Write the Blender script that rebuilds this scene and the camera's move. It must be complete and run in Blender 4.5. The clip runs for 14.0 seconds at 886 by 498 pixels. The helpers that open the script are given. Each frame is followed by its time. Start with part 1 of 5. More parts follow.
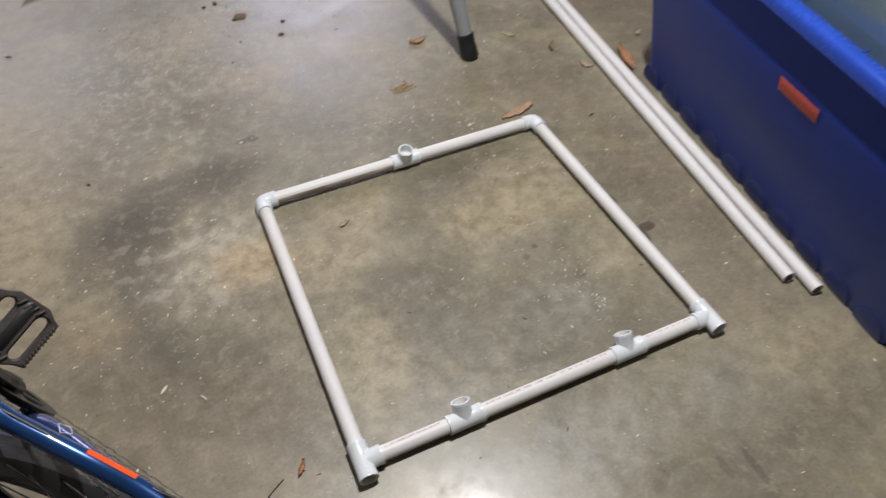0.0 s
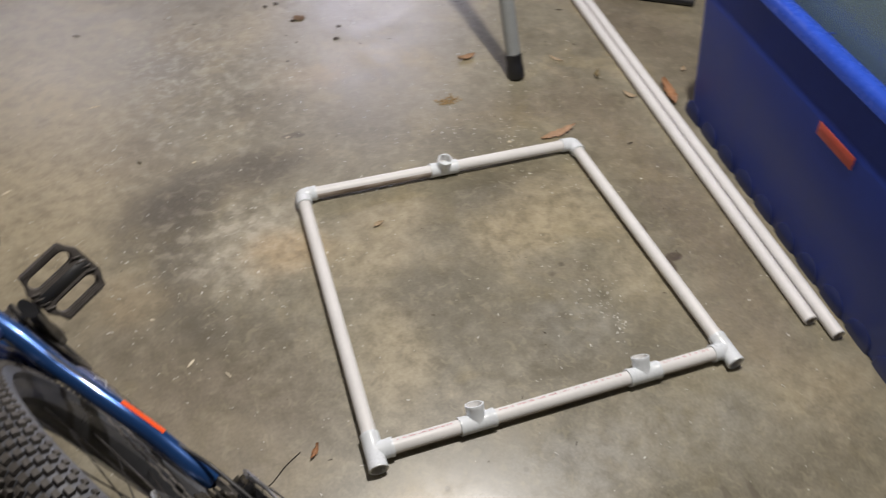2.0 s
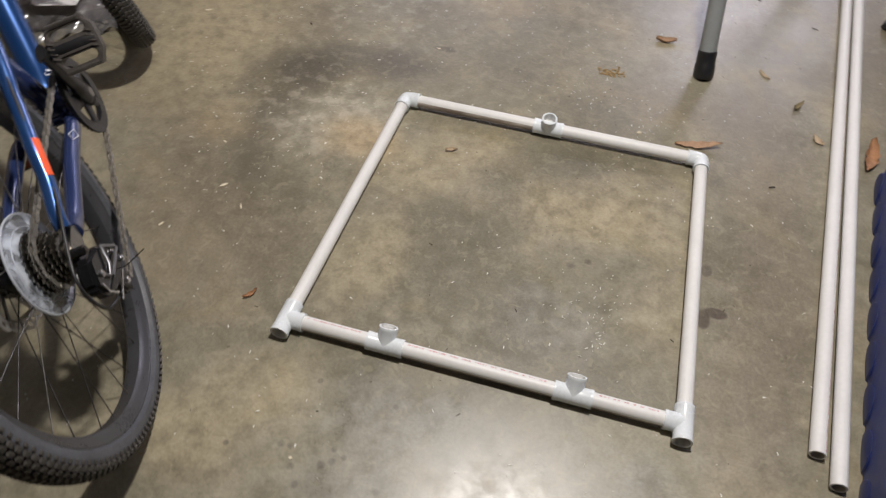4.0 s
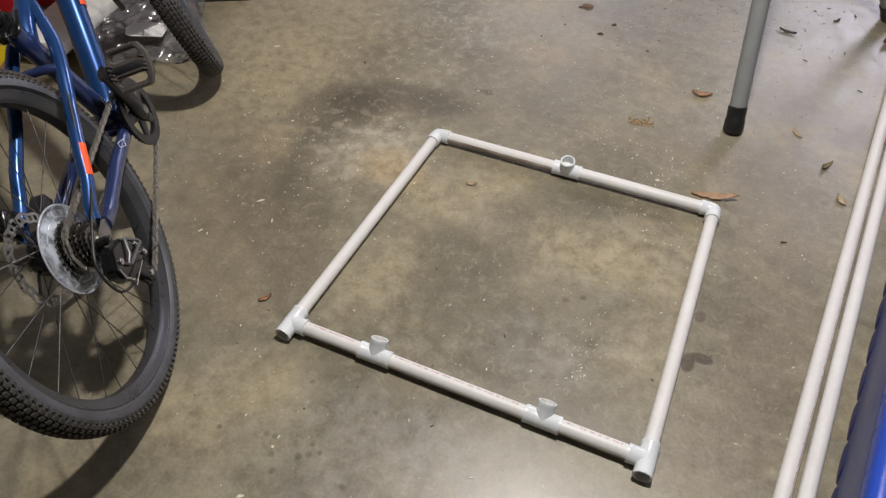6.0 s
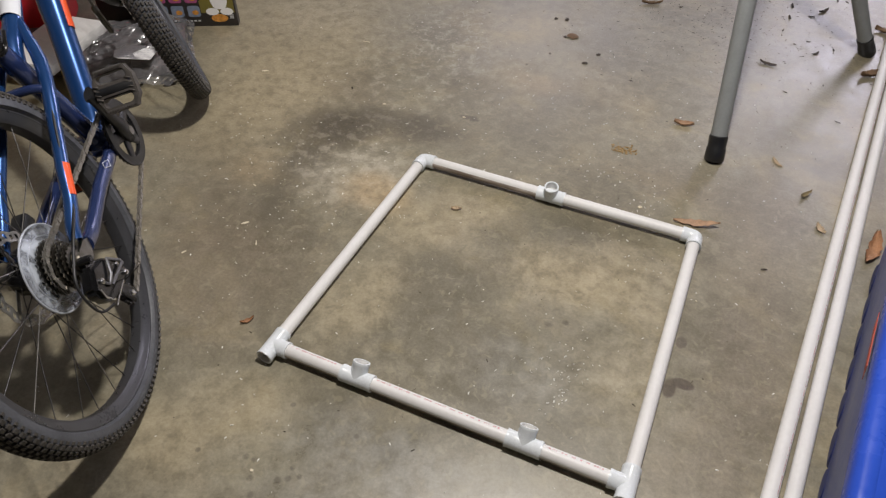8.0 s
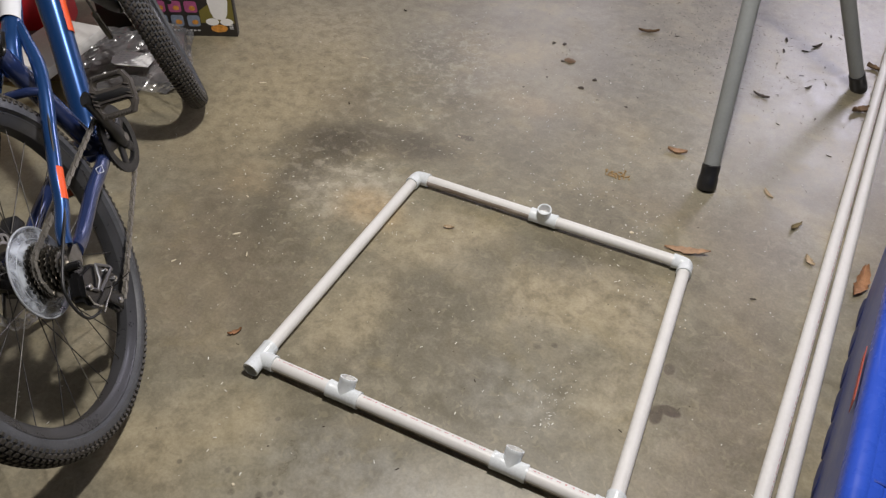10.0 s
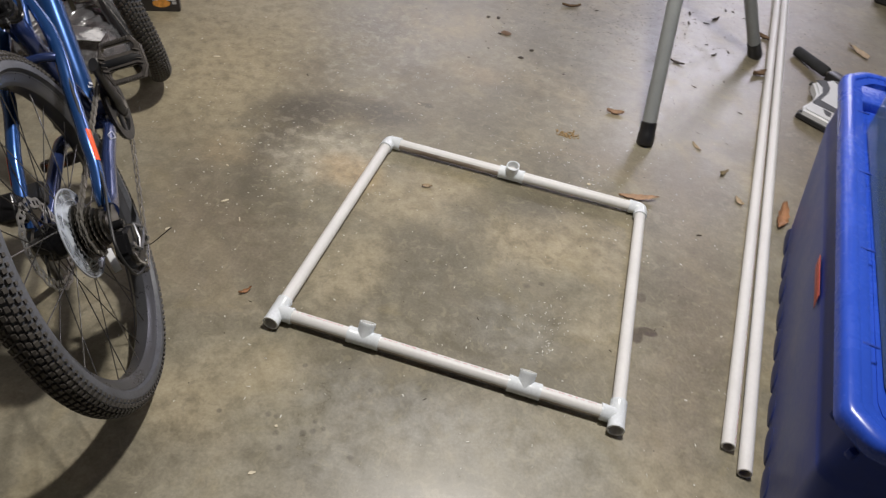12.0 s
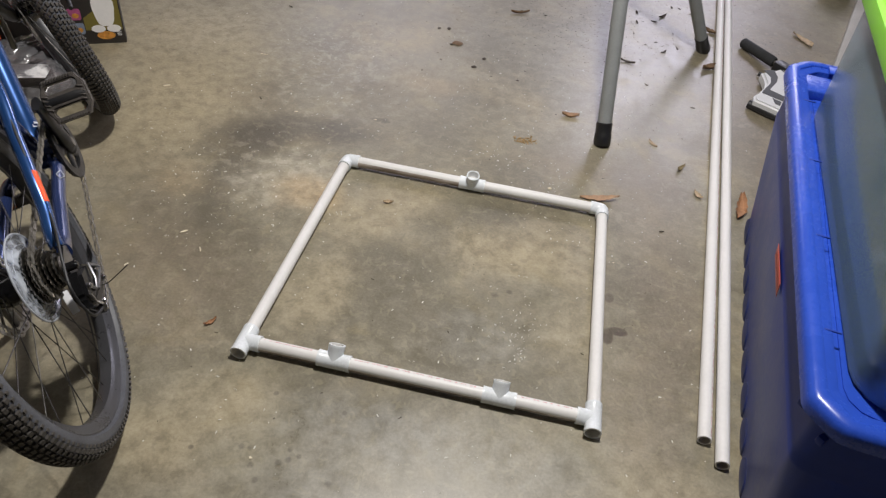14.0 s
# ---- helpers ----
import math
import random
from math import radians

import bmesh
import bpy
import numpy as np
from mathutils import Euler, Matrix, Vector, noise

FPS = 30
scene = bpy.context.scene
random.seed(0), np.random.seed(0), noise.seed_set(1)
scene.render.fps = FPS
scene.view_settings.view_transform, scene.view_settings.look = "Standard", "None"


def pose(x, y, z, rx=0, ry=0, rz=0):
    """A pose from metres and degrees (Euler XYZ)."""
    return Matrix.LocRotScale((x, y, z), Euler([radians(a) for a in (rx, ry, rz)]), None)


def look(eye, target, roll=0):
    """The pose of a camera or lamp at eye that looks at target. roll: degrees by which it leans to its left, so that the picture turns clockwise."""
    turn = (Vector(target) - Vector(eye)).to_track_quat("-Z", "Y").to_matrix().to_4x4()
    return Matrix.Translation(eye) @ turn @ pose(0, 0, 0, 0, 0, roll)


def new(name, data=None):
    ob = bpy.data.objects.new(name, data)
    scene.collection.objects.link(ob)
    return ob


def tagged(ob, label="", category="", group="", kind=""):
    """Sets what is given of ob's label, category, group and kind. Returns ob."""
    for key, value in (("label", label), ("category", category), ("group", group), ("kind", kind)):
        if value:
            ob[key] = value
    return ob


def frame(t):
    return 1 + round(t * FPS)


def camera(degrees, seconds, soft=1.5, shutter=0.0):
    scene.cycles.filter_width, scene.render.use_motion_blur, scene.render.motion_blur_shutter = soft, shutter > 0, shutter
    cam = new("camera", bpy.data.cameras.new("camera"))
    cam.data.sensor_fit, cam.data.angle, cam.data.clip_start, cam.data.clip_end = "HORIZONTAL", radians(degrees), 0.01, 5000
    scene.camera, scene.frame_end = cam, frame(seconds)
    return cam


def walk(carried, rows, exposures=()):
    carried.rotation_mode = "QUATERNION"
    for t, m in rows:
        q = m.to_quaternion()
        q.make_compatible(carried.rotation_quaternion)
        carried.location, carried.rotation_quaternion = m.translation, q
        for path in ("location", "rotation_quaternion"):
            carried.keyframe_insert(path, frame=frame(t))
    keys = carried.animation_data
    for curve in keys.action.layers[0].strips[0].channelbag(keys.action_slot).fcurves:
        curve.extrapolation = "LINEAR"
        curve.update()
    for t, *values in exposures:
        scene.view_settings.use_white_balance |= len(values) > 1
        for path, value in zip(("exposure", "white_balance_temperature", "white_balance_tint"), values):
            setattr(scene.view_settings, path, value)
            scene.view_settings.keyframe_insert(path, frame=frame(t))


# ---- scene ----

# ------------------------------------------------------------ camera
cam = camera(62.3, 14.0, soft=1.3, shutter=0.8)
PATH = [
    (0, (-0.127, -0.49, 1.137), (0.465, 0.69, -0.366), 1.8),
    (0.5, (-0.143, -0.524, 1.152), (0.531, 0.671, -0.303), 3.4),
    (1, (-0.135, -0.53, 1.152), (0.538, 0.678, -0.293), 3.6),
    (1.5, (-0.152, -0.536, 1.152), (0.485, 0.684, -0.3), 3.7),
    (2, (-0.152, -0.53, 1.147), (0.389, 0.716, -0.321), 5.3),
    (2.3, (-0.123, -0.530, 1.144), (0.311, 0.737, -0.345), 6.2),
    (2.5, (-0.053, -0.516, 1.132), (0.262, 0.749, -0.384), 6.4),
    (2.7, (0.046, -0.512, 1.114), (0.280, 0.750, -0.428), 7.1),
    (3, (0.186, -0.511, 1.115), (0.273, 0.719, -0.461), 6.7),
    (3.2, (0.246, -0.531, 1.112), (0.239, 0.7, -0.464), 5.8),
    (5.5, (0.63, -0.624, 1.16), (0.071, 0.581, -0.335), -0.6),
    (6, (0.641, -0.62, 1.169), (0.06, 0.594, -0.311), -1.3),
    (6.5, (0.648, -0.621, 1.169), (0.059, 0.61, -0.293), -1.4),
    (7, (0.653, -0.625, 1.175), (0.063, 0.623, -0.273), -1.1),
    (7.5, (0.652, -0.625, 1.172), (0.07, 0.636, -0.267), -0.5),
    (8, (0.652, -0.624, 1.169), (0.08, 0.652, -0.261), 0.3),
    (8.5, (0.653, -0.614, 1.163), (0.086, 0.67, -0.263), 0.8),
    (10.8, (0.628, -0.653, 1.171), (0.111, 0.688, -0.219), 5.6),
    (11, (0.615, -0.671, 1.166), (0.127, 0.676, -0.229), 6.3),
    (11.5, (0.516, -0.777, 1.167), (0.183, 0.612, -0.233), 9.3),
    (12, (0.461, -0.847, 1.181), (0.223, 0.568, -0.212), 9.4),
    (12.5, (0.448, -0.862, 1.182), (0.264, 0.574, -0.198), 8.8),
    (13, (0.465, -0.859, 1.187), (0.306, 0.593, -0.179), 8.1),
    (13.5, (0.47, -0.852, 1.189), (0.308, 0.602, -0.175), 7.5),
    (14, (0.472, -0.832, 1.186), (0.303, 0.618, -0.181), 7.2),
]
walk(cam, [(t, look(eye, target, roll)) for t, eye, target, roll in PATH], [(0.0, 0.29, 6350, 11), (2.5, 0.27, 6650, 11), (8.5, 0.24, 6620, 11), (12.5, 0.31, 6560, 10), (14.0, 0.33, 6540, 10)])

# ------------------------------------------------------------ light
world = bpy.data.worlds.new("garage_air")
scene.world = world
world.use_nodes = True
world.node_tree.nodes["Background"].inputs[0].default_value = (0.75, 0.8, 0.9, 1)
world.node_tree.nodes["Background"].inputs[1].default_value = 0.005


def unseen_lamp(place, radius, watts, colour):
    data = bpy.data.lights.new("unseen_lamp", "POINT")
    data.energy, data.color, data.shadow_soft_size = watts, colour, radius
    ob = new("unseen_lamp", data)
    ob.location = place
    return ob


# lamps out of view: near one from cast shadows, far two from floor glare
LAMP_NEAR, LAMP_FAR, LAMP_FAR_WEST = (0.47, 0.42, 2.15), (1.5, 5.6, 2.4), (-1.0, 5.2, 2.3)
unseen_lamp(LAMP_NEAR, 0.055, 134, (1.0, 0.965, 0.93))
unseen_lamp(LAMP_FAR, 0.7, 160, (0.84, 0.82, 1.0))
# wide soft lamp, also raised to brighten the left of the floor
unseen_lamp(LAMP_FAR_WEST, 0.9, 70, (0.90, 0.86, 1.0))


# ------------------------------------------------------------ materials
def material(name, colour, rough=0.5, metal=0.0, spec=0.5, vary=0.0, scale=20.0, bump=0.0, bump_scale=200.0, rough_vary=0.0, coat=0.0):
    """A surface with colour drift at two scales, uneven gloss and fine relief."""
    m = bpy.data.materials.new(name)
    m.use_nodes = True
    nt = m.node_tree
    n, l = nt.nodes, nt.links
    b = n["Principled BSDF"]
    b.inputs["Roughness"].default_value, b.inputs["Metallic"].default_value = rough, metal
    b.inputs["Specular IOR Level"].default_value, b.inputs["Coat Weight"].default_value = spec, coat
    b.inputs["Base Color"].default_value = (*colour, 1)
    tc = n.new("ShaderNodeTexCoord")
    if vary or rough_vary:
        big, small = n.new("ShaderNodeTexNoise"), n.new("ShaderNodeTexNoise")
        big.inputs["Scale"].default_value, small.inputs["Scale"].default_value = scale, scale * 9
        big.inputs["Detail"].default_value, small.inputs["Detail"].default_value = 5, 4
        l.new(tc.outputs["Object"], big.inputs["Vector"])
        l.new(tc.outputs["Object"], small.inputs["Vector"])
        mixed = n.new("ShaderNodeMath")
        mixed.operation = "MULTIPLY_ADD"
        mixed.inputs[1].default_value, half = 0.4, n.new("ShaderNodeMath")
        half.operation, half.inputs[1].default_value = "MULTIPLY", 0.6
        l.new(big.outputs["Fac"], half.inputs[0])
        l.new(small.outputs["Fac"], mixed.inputs[0])
        l.new(half.outputs[0], mixed.inputs[2])
        if vary:
            ramp = n.new("ShaderNodeValToRGB")
            ramp.color_ramp.elements[0].position, ramp.color_ramp.elements[1].position = 0.3, 0.7
            ramp.color_ramp.elements[0].color = (*[c * (1 - vary) for c in colour], 1)
            ramp.color_ramp.elements[1].color = (*[min(1, c * (1 + vary)) for c in colour], 1)
            l.new(mixed.outputs[0], ramp.inputs[0])
            l.new(ramp.outputs[0], b.inputs["Base Color"])
        if rough_vary:
            rr = n.new("ShaderNodeMapRange")
            rr.inputs[1].default_value, rr.inputs[2].default_value = 0.3, 0.7
            rr.inputs[3].default_value, rr.inputs[4].default_value = max(0.02, rough - rough_vary), min(1, rough + rough_vary)
            l.new(mixed.outputs[0], rr.inputs[0])
            l.new(rr.outputs[0], b.inputs["Roughness"])
    if bump:
        bn, bp = n.new("ShaderNodeTexNoise"), n.new("ShaderNodeBump")
        bn.inputs["Scale"].default_value, bn.inputs["Detail"].default_value = bump_scale, 4
        bp.inputs["Strength"].default_value, bp.inputs["Distance"].default_value = bump, 0.002
        l.new(tc.outputs["Object"], bn.inputs["Vector"])
        l.new(bn.outputs["Fac"], bp.inputs["Height"])
        l.new(bp.outputs[0], b.inputs["Normal"])
    return m


def clear_plastic(name, tint, rough, white, veil, ior=1.45, cloudy=0.0):
    """Thin clear plastic: light passes, a share is scattered by the milky wall, the surface shines."""
    m = bpy.data.materials.new(name)
    m.use_nodes = True
    n, l = m.node_tree.nodes, m.node_tree.links
    n.remove(n["Principled BSDF"])
    tr, gl, df = n.new("ShaderNodeBsdfTransparent"), n.new("ShaderNodeBsdfGlossy"), n.new("ShaderNodeBsdfDiffuse")
    tr.inputs[0].default_value, df.inputs[0].default_value = (*tint, 1), (*white, 1)
    gl.inputs["Roughness"].default_value = rough
    body, skin, fr = n.new("ShaderNodeMixShader"), n.new("ShaderNodeMixShader"), n.new("ShaderNodeFresnel")
    body.inputs[0].default_value, fr.inputs[0].default_value = veil, ior
    if cloudy:
        tc, haze, span = n.new("ShaderNodeTexCoord"), n.new("ShaderNodeTexNoise"), n.new("ShaderNodeMapRange")
        haze.inputs["Scale"].default_value, haze.inputs["Detail"].default_value = 34, 5
        haze.inputs["Distortion"].default_value = 0.8
        for k, v in ((1, 0.38), (2, 0.64), (3, veil * (1 - cloudy)), (4, veil * (1 + cloudy))):
            span.inputs[k].default_value = v
        l.new(tc.outputs["Object"], haze.inputs["Vector"])
        l.new(haze.outputs["Fac"], span.inputs[0])
        l.new(span.outputs[0], body.inputs[0])
    l.new(tr.outputs[0], body.inputs[1])
    l.new(df.outputs[0], body.inputs[2])
    l.new(fr.outputs[0], skin.inputs[0])
    l.new(body.outputs[0], skin.inputs[1])
    l.new(gl.outputs[0], skin.inputs[2])
    l.new(skin.outputs[0], n["Material Output"].inputs[0])
    return m


def grimy_pvc():
    """White pipe plastic with brown handling grime rubbed into it in streaks."""
    m = material("grimy_pvc_pipe", (0.785, 0.775, 0.76), 0.5, bump=0.05, bump_scale=300)
    n, l = m.node_tree.nodes, m.node_tree.links
    tc, mp, streak, ramp = n.new("ShaderNodeTexCoord"), n.new("ShaderNodeMapping"), n.new("ShaderNodeTexNoise"), n.new("ShaderNodeValToRGB")
    mp.inputs["Scale"].default_value = (12, 60, 60)
    streak.inputs["Scale"].default_value, streak.inputs["Detail"].default_value = 1.0, 6
    ramp.color_ramp.elements[0].position, ramp.color_ramp.elements[1].position = 0.42, 0.72
    ramp.color_ramp.elements[0].color, ramp.color_ramp.elements[1].color = (0.27, 0.215, 0.175, 1), (0.62, 0.55, 0.50, 1)
    l.new(tc.outputs["Object"], mp.inputs[0])
    l.new(mp.outputs[0], streak.inputs["Vector"])
    l.new(streak.outputs["Fac"], ramp.inputs[0])
    l.new(ramp.outputs[0], n["Principled BSDF"].inputs["Base Color"])
    return m


def concrete():
    """Old sealed garage slab: olive-grey cement with tan and dark drifts, stains and some painted shade at their
    places, worn gloss.
    """
    m = bpy.data.materials.new("sealed_concrete")
    m.use_nodes = True
    nt = m.node_tree
    n, l = nt.nodes, nt.links
    b = n["Principled BSDF"]
    tc = n.new("ShaderNodeTexCoord")

    def tex(scale, detail=6, rough=0.6, warp=0.0):
        t = n.new("ShaderNodeTexNoise")
        t.inputs["Scale"].default_value, t.inputs["Detail"].default_value = scale, detail
        t.inputs["Roughness"].default_value, t.inputs["Distortion"].default_value = rough, warp
        l.new(tc.outputs["Object"], t.inputs["Vector"])
        return t

    def maths(op, a, c, clamp=False):
        t = n.new("ShaderNodeMath")
        t.operation, t.use_clamp = op, clamp
        for k, v in enumerate((a, c)):
            if isinstance(v, (int, float)):
                t.inputs[k].default_value = v
            else:
                l.new(v, t.inputs[k])
        return t.outputs[0]

    def step(value, low, high, out_low=0.0, out_high=1.0):
        t = n.new("ShaderNodeMapRange")
        t.interpolation_type = "SMOOTHSTEP"
        l.new(value, t.inputs[0])
        for k, v in zip((1, 2, 3, 4), (low, high, out_low, out_high)):
            t.inputs[k].default_value = v
        return t.outputs[0]

    def mix(fac, a, c, kind="MIX"):
        t = n.new("ShaderNodeMix")
        t.data_type, t.blend_type = "RGBA", kind
        if isinstance(fac, (int, float)):
            t.inputs[0].default_value = fac
        else:
            l.new(fac, t.inputs[0])
        for k, v in ((6, a), (7, c)):
            if isinstance(v, tuple):
                t.inputs[k].default_value = (*v, 1)
            else:
                l.new(v, t.inputs[k])
        return t.outputs[2]

    cloud, blotch, mottle, grain, speck = tex(2.2, 5, 0.6, 0.4), tex(7, 6, 0.65, 0.6), tex(28, 5, 0.65), tex(160, 4, 0.7), tex(700, 2, 0.6)
    wander = tex(9, 4, 0.6)
    moved = n.new("ShaderNodeMix")
    moved.data_type, moved.inputs[0].default_value = "VECTOR", 0.09
    l.new(tc.outputs["Object"], moved.inputs[4])
    l.new(wander.outputs["Color"], moved.inputs[5])

    def patch(x, y, rx, ry, soft=0.5, still=False, turn=0.0):
        """A stain of about that size, with a wandering edge, 1 inside and 0 outside."""
        mp = n.new("ShaderNodeMapping")
        mp.vector_type = "TEXTURE"
        k, add = (1.0, 0.0) if still else (0.91, 0.045)
        mp.inputs["Location"].default_value = (x * k + add, y * k + add, 0)
        mp.inputs["Rotation"].default_value = (0, 0, radians(turn))
        mp.inputs["Scale"].default_value = (rx, ry, 1)
        l.new(tc.outputs["Object"] if still else moved.outputs[1], mp.inputs[0])
        ln = n.new("ShaderNodeVectorMath")
        ln.operation = "LENGTH"
        l.new(mp.outputs[0], ln.inputs[0])
        return step(ln.outputs["Value"], 1.0 + soft, 1.0 - soft)

    col = mix(step(cloud.outputs["Fac"], 0.34, 0.66), CONCRETE_DARK, CONCRETE_LIGHT)
    col = mix(step(blotch.outputs["Fac"], 0.48, 0.72, 0, 0.55), col, CONCRETE_TAN)
    col = mix(step(blotch.outputs["Fac"], 0.44, 0.26, 0, 0.5), col, CONCRETE_GREY)
    # soft trowel clouds
    drift = tex(5.5, 5, 0.58, 0.5)
    col = mix(step(drift.outputs["Fac"], 0.52, 0.66, 0, 0.42), col, (0.365, 0.308, 0.19))
    col = mix(step(drift.outputs["Fac"], 0.48, 0.34, 0, 0.42), col, (0.150, 0.130, 0.088))
    broken = step(mottle.outputs["Fac"], 0.28, 0.6, 0.5, 1.0)
    for colour, spots in DRIFTS:
        for x, y, rx, ry, turn, amount in spots:
            col = mix(maths("MULTIPLY", patch(x, y, rx, ry, 0.6, False, turn), maths("MULTIPLY", broken, amount)), col, colour)
    for x, y, rx, ry, amount in SPOTS:
        col = mix(maths("MULTIPLY", patch(x, y, rx, ry, 0.2, True), maths("MULTIPLY", broken, amount)), col, (0.088, 0.066, 0.048))
    for x, y, r in DRIPS:
        col = mix(maths("MULTIPLY", patch(x, y, r * 0.8, r * 0.8, 0.4, True), 0.6), col, (0.11, 0.095, 0.072))
    # the pale bloom of efflorescence, broken into small flakes
    bloom = maths("MULTIPLY", patch(-0.16, 0.60, 0.13, 0.10, 0.8), step(mottle.outputs["Fac"], 0.5, 0.62))
    col = mix(maths("MULTIPLY", bloom, 0.38), col, (0.50, 0.45, 0.35))
    bloom = maths("MULTIPLY", patch(-0.2, 1.1, 0.20, 0.26, 0.9), step(mottle.outputs["Fac"], 0.52, 0.64))
    col = mix(maths("MULTIPLY", bloom, 0.32), col, (0.50, 0.46, 0.37))
    col = mix(0.36, col, step(mottle.outputs["Fac"], 0.25, 0.75, 0.2, 0.8), "SOFT_LIGHT")
    col = mix(0.27, col, step(grain.outputs["Fac"], 0.25, 0.75, 0.15, 0.85), "SOFT_LIGHT")
    col = mix(step(speck.outputs["Fac"], 0.65, 0.73, 0, 0.22), col, (0.55, 0.51, 0.42))
    col = mix(step(speck.outputs["Fac"], 0.34, 0.27, 0, 0.3), col, (0.09, 0.08, 0.06))
    fleck, scar = tex(95, 3, 0.75, 0.5), tex(38, 4, 0.62, 0.9)
    col = mix(step(fleck.outputs["Fac"], 0.58, 0.68, 0, 0.13), col, (0.13, 0.10, 0.068))
    col = mix(step(fleck.outputs["Fac"], 0.42, 0.33, 0, 0.11), col, (0.46, 0.42, 0.33))
    col = mix(step(scar.outputs["Fac"], 0.55, 0.65, 0, 0.27), col, (0.395, 0.355, 0.25))
    col = mix(step(scar.outputs["Fac"], 0.44, 0.35, 0, 0.27), col, (0.145, 0.128, 0.09))
    # torn pale scratches where the sealer has worn off
    worn = maths("MULTIPLY", patch(-0.17, 1.27, 0.15, 0.20, 0.7), step(tex(34, 5, 0.7, 1.2).outputs["Fac"], 0.53, 0.62))
    col = mix(maths("MULTIPLY", worn, 0.5), col, (0.50, 0.465, 0.385))
    col = mix(1.0, col, (1.0, 1.0, 0.985), "MULTIPLY")
    l.new(col, b.inputs["Base Color"])
    gloss = maths("ADD", step(blotch.outputs["Fac"], 0.3, 0.7, 0.34, 0.43), step(mottle.outputs["Fac"], 0.3, 0.7, -0.05, 0.06))
    gloss = maths("SUBTRACT", gloss, maths("MULTIPLY", patch(0.22, -0.16, 0.26, 0.16, 0.8), 0.05))
    l.new(gloss, b.inputs["Roughness"])
    b.inputs["Specular IOR Level"].default_value = 0.8
    bp = n.new("ShaderNodeBump")
    bp.inputs["Strength"].default_value, bp.inputs["Distance"].default_value = 0.035, 0.0015
    l.new(maths("ADD", mottle.outputs["Fac"], maths("MULTIPLY", grain.outputs["Fac"], 0.4)), bp.inputs["Height"])
    l.new(bp.outputs[0], b.inputs["Normal"])
    return m


CONCRETE_DARK, CONCRETE_LIGHT = (0.194, 0.173, 0.123), (0.282, 0.256, 0.189)
CONCRETE_TAN, CONCRETE_GREY = (0.375, 0.316, 0.213), (0.160, 0.148, 0.108)
# stains and tone patches of the slab by colour: x, y, half sizes, turn, strength
TAN_DRIFTS = [(0.10, 0.48, 0.10, 0.08, 15, 0.65), (0.21, 0.57, 0.08, 0.055, 0, 0.6), (0.50, 0.46, 0.15, 0.075, 8, 0.8), (0.09, 0.22, 0.06, 0.12, -10, 0.6),
              (0.60, 0.58, 0.09, 0.05, 0, 0.35), (-0.09, -0.22, 0.10, 0.06, 0, 0.65), (0.0, -0.11, 0.11, 0.06, 20, 0.5), (0.80, 0.60, 0.05, 0.07, 0, 0.25),
              (0.34, 1.18, 0.12, 0.05, 0, 0.3), (-0.03, 1.40, 0.14, 0.08, 0, 0.3), (0.83, -0.08, 0.09, 0.06, 0, 0.45), (0.64, 0.24, 0.06, 0.10, 0, 0.35), (-0.62, 1.12, 0.26, 0.22, 0, 0.75), (-0.52, 0.82, 0.18, 0.15, 0, 0.9), (-0.52, 0.60, 0.14, 0.13, 0, 0.65)]
# brown floor tones; the one at (1.25, 1.95) paints shade past the pipes
UMBER_AND_SHADE = [(-0.22, 0.15, 0.15, 0.15, 0, 0.6), (-0.36, 0.30, 0.11, 0.12, 0, 0.5), (-0.50, 0.45, 0.12, 0.10, 0, 0.25), (-0.30, 0.90, 0.10, 0.06, 0, 0.3),
                (0.82, 0.78, 0.10, 0.15, 0, 0.5), (0.79, 0.08, 0.08, 0.12, 0, 0.5), (0.86, 0.40, 0.08, 0.22, 0, 0.5), (1.17, 1.30, 0.14, 0.45, 0, 0.55), (1.25, 1.95, 0.22, 0.30, 0, 0.6), (0.62, 0.86, 0.14, 0.06, 0, 0.4)]
OLIVE_DRIFTS = [(0.26, 0.34, 0.07, 0.13, -15, 0.55), (0.35, 0.57, 0.11, 0.045, 25, 0.45), (0.34, 0.21, 0.09, 0.08, 0, 0.5), (0.45, 0.06, 0.13, 0.06, 0, 0.5), (0.17, 0.37, 0.05, 0.05, 0, 0.4), (0.46, 0.31, 0.08, 0.05, 0, 0.35),
                (0.50, 0.62, 0.12, 0.03, 0, 0.45), (0.25, -0.04, 0.12, 0.06, 0, 0.55), (0.50, -0.26, 0.28, 0.10, 0, 0.55), (0.62, 0.10, 0.07, 0.08, 0, 0.5)]
DAMP_STAINS = [(-0.14, 0.785, 0.16, 0.060, 14, 0.75), (-0.01, 0.81, 0.09, 0.045, 0, 0.42), (-0.25, 0.71, 0.07, 0.055, 0, 0.75), (-0.255, 0.54, 0.050, 0.14, 0, 0.75), (-0.33, 0.66, 0.05, 0.09, 0, 0.5),
               (-0.21, 0.38, 0.06, 0.035, 0, 0.45), (-0.09, 0.34, 0.06, 0.03, 0, 0.35)]
PALE_BLOOMS = [(-0.12, 0.55, 0.11, 0.08, 10, 0.6), (-0.06, 0.62, 0.08, 0.045, 0, 0.45), (-0.65, 1.45, 0.30, 0.30, 0, 0.4)]
RUST_BLOOMS = [(-0.045, 0.53, 0.075, 0.055, 0, 0.75), (-0.36, 0.48, 0.06, 0.05, 0, 0.3), (0.15, 1.13, 0.07, 0.04, 0, 0.3)]
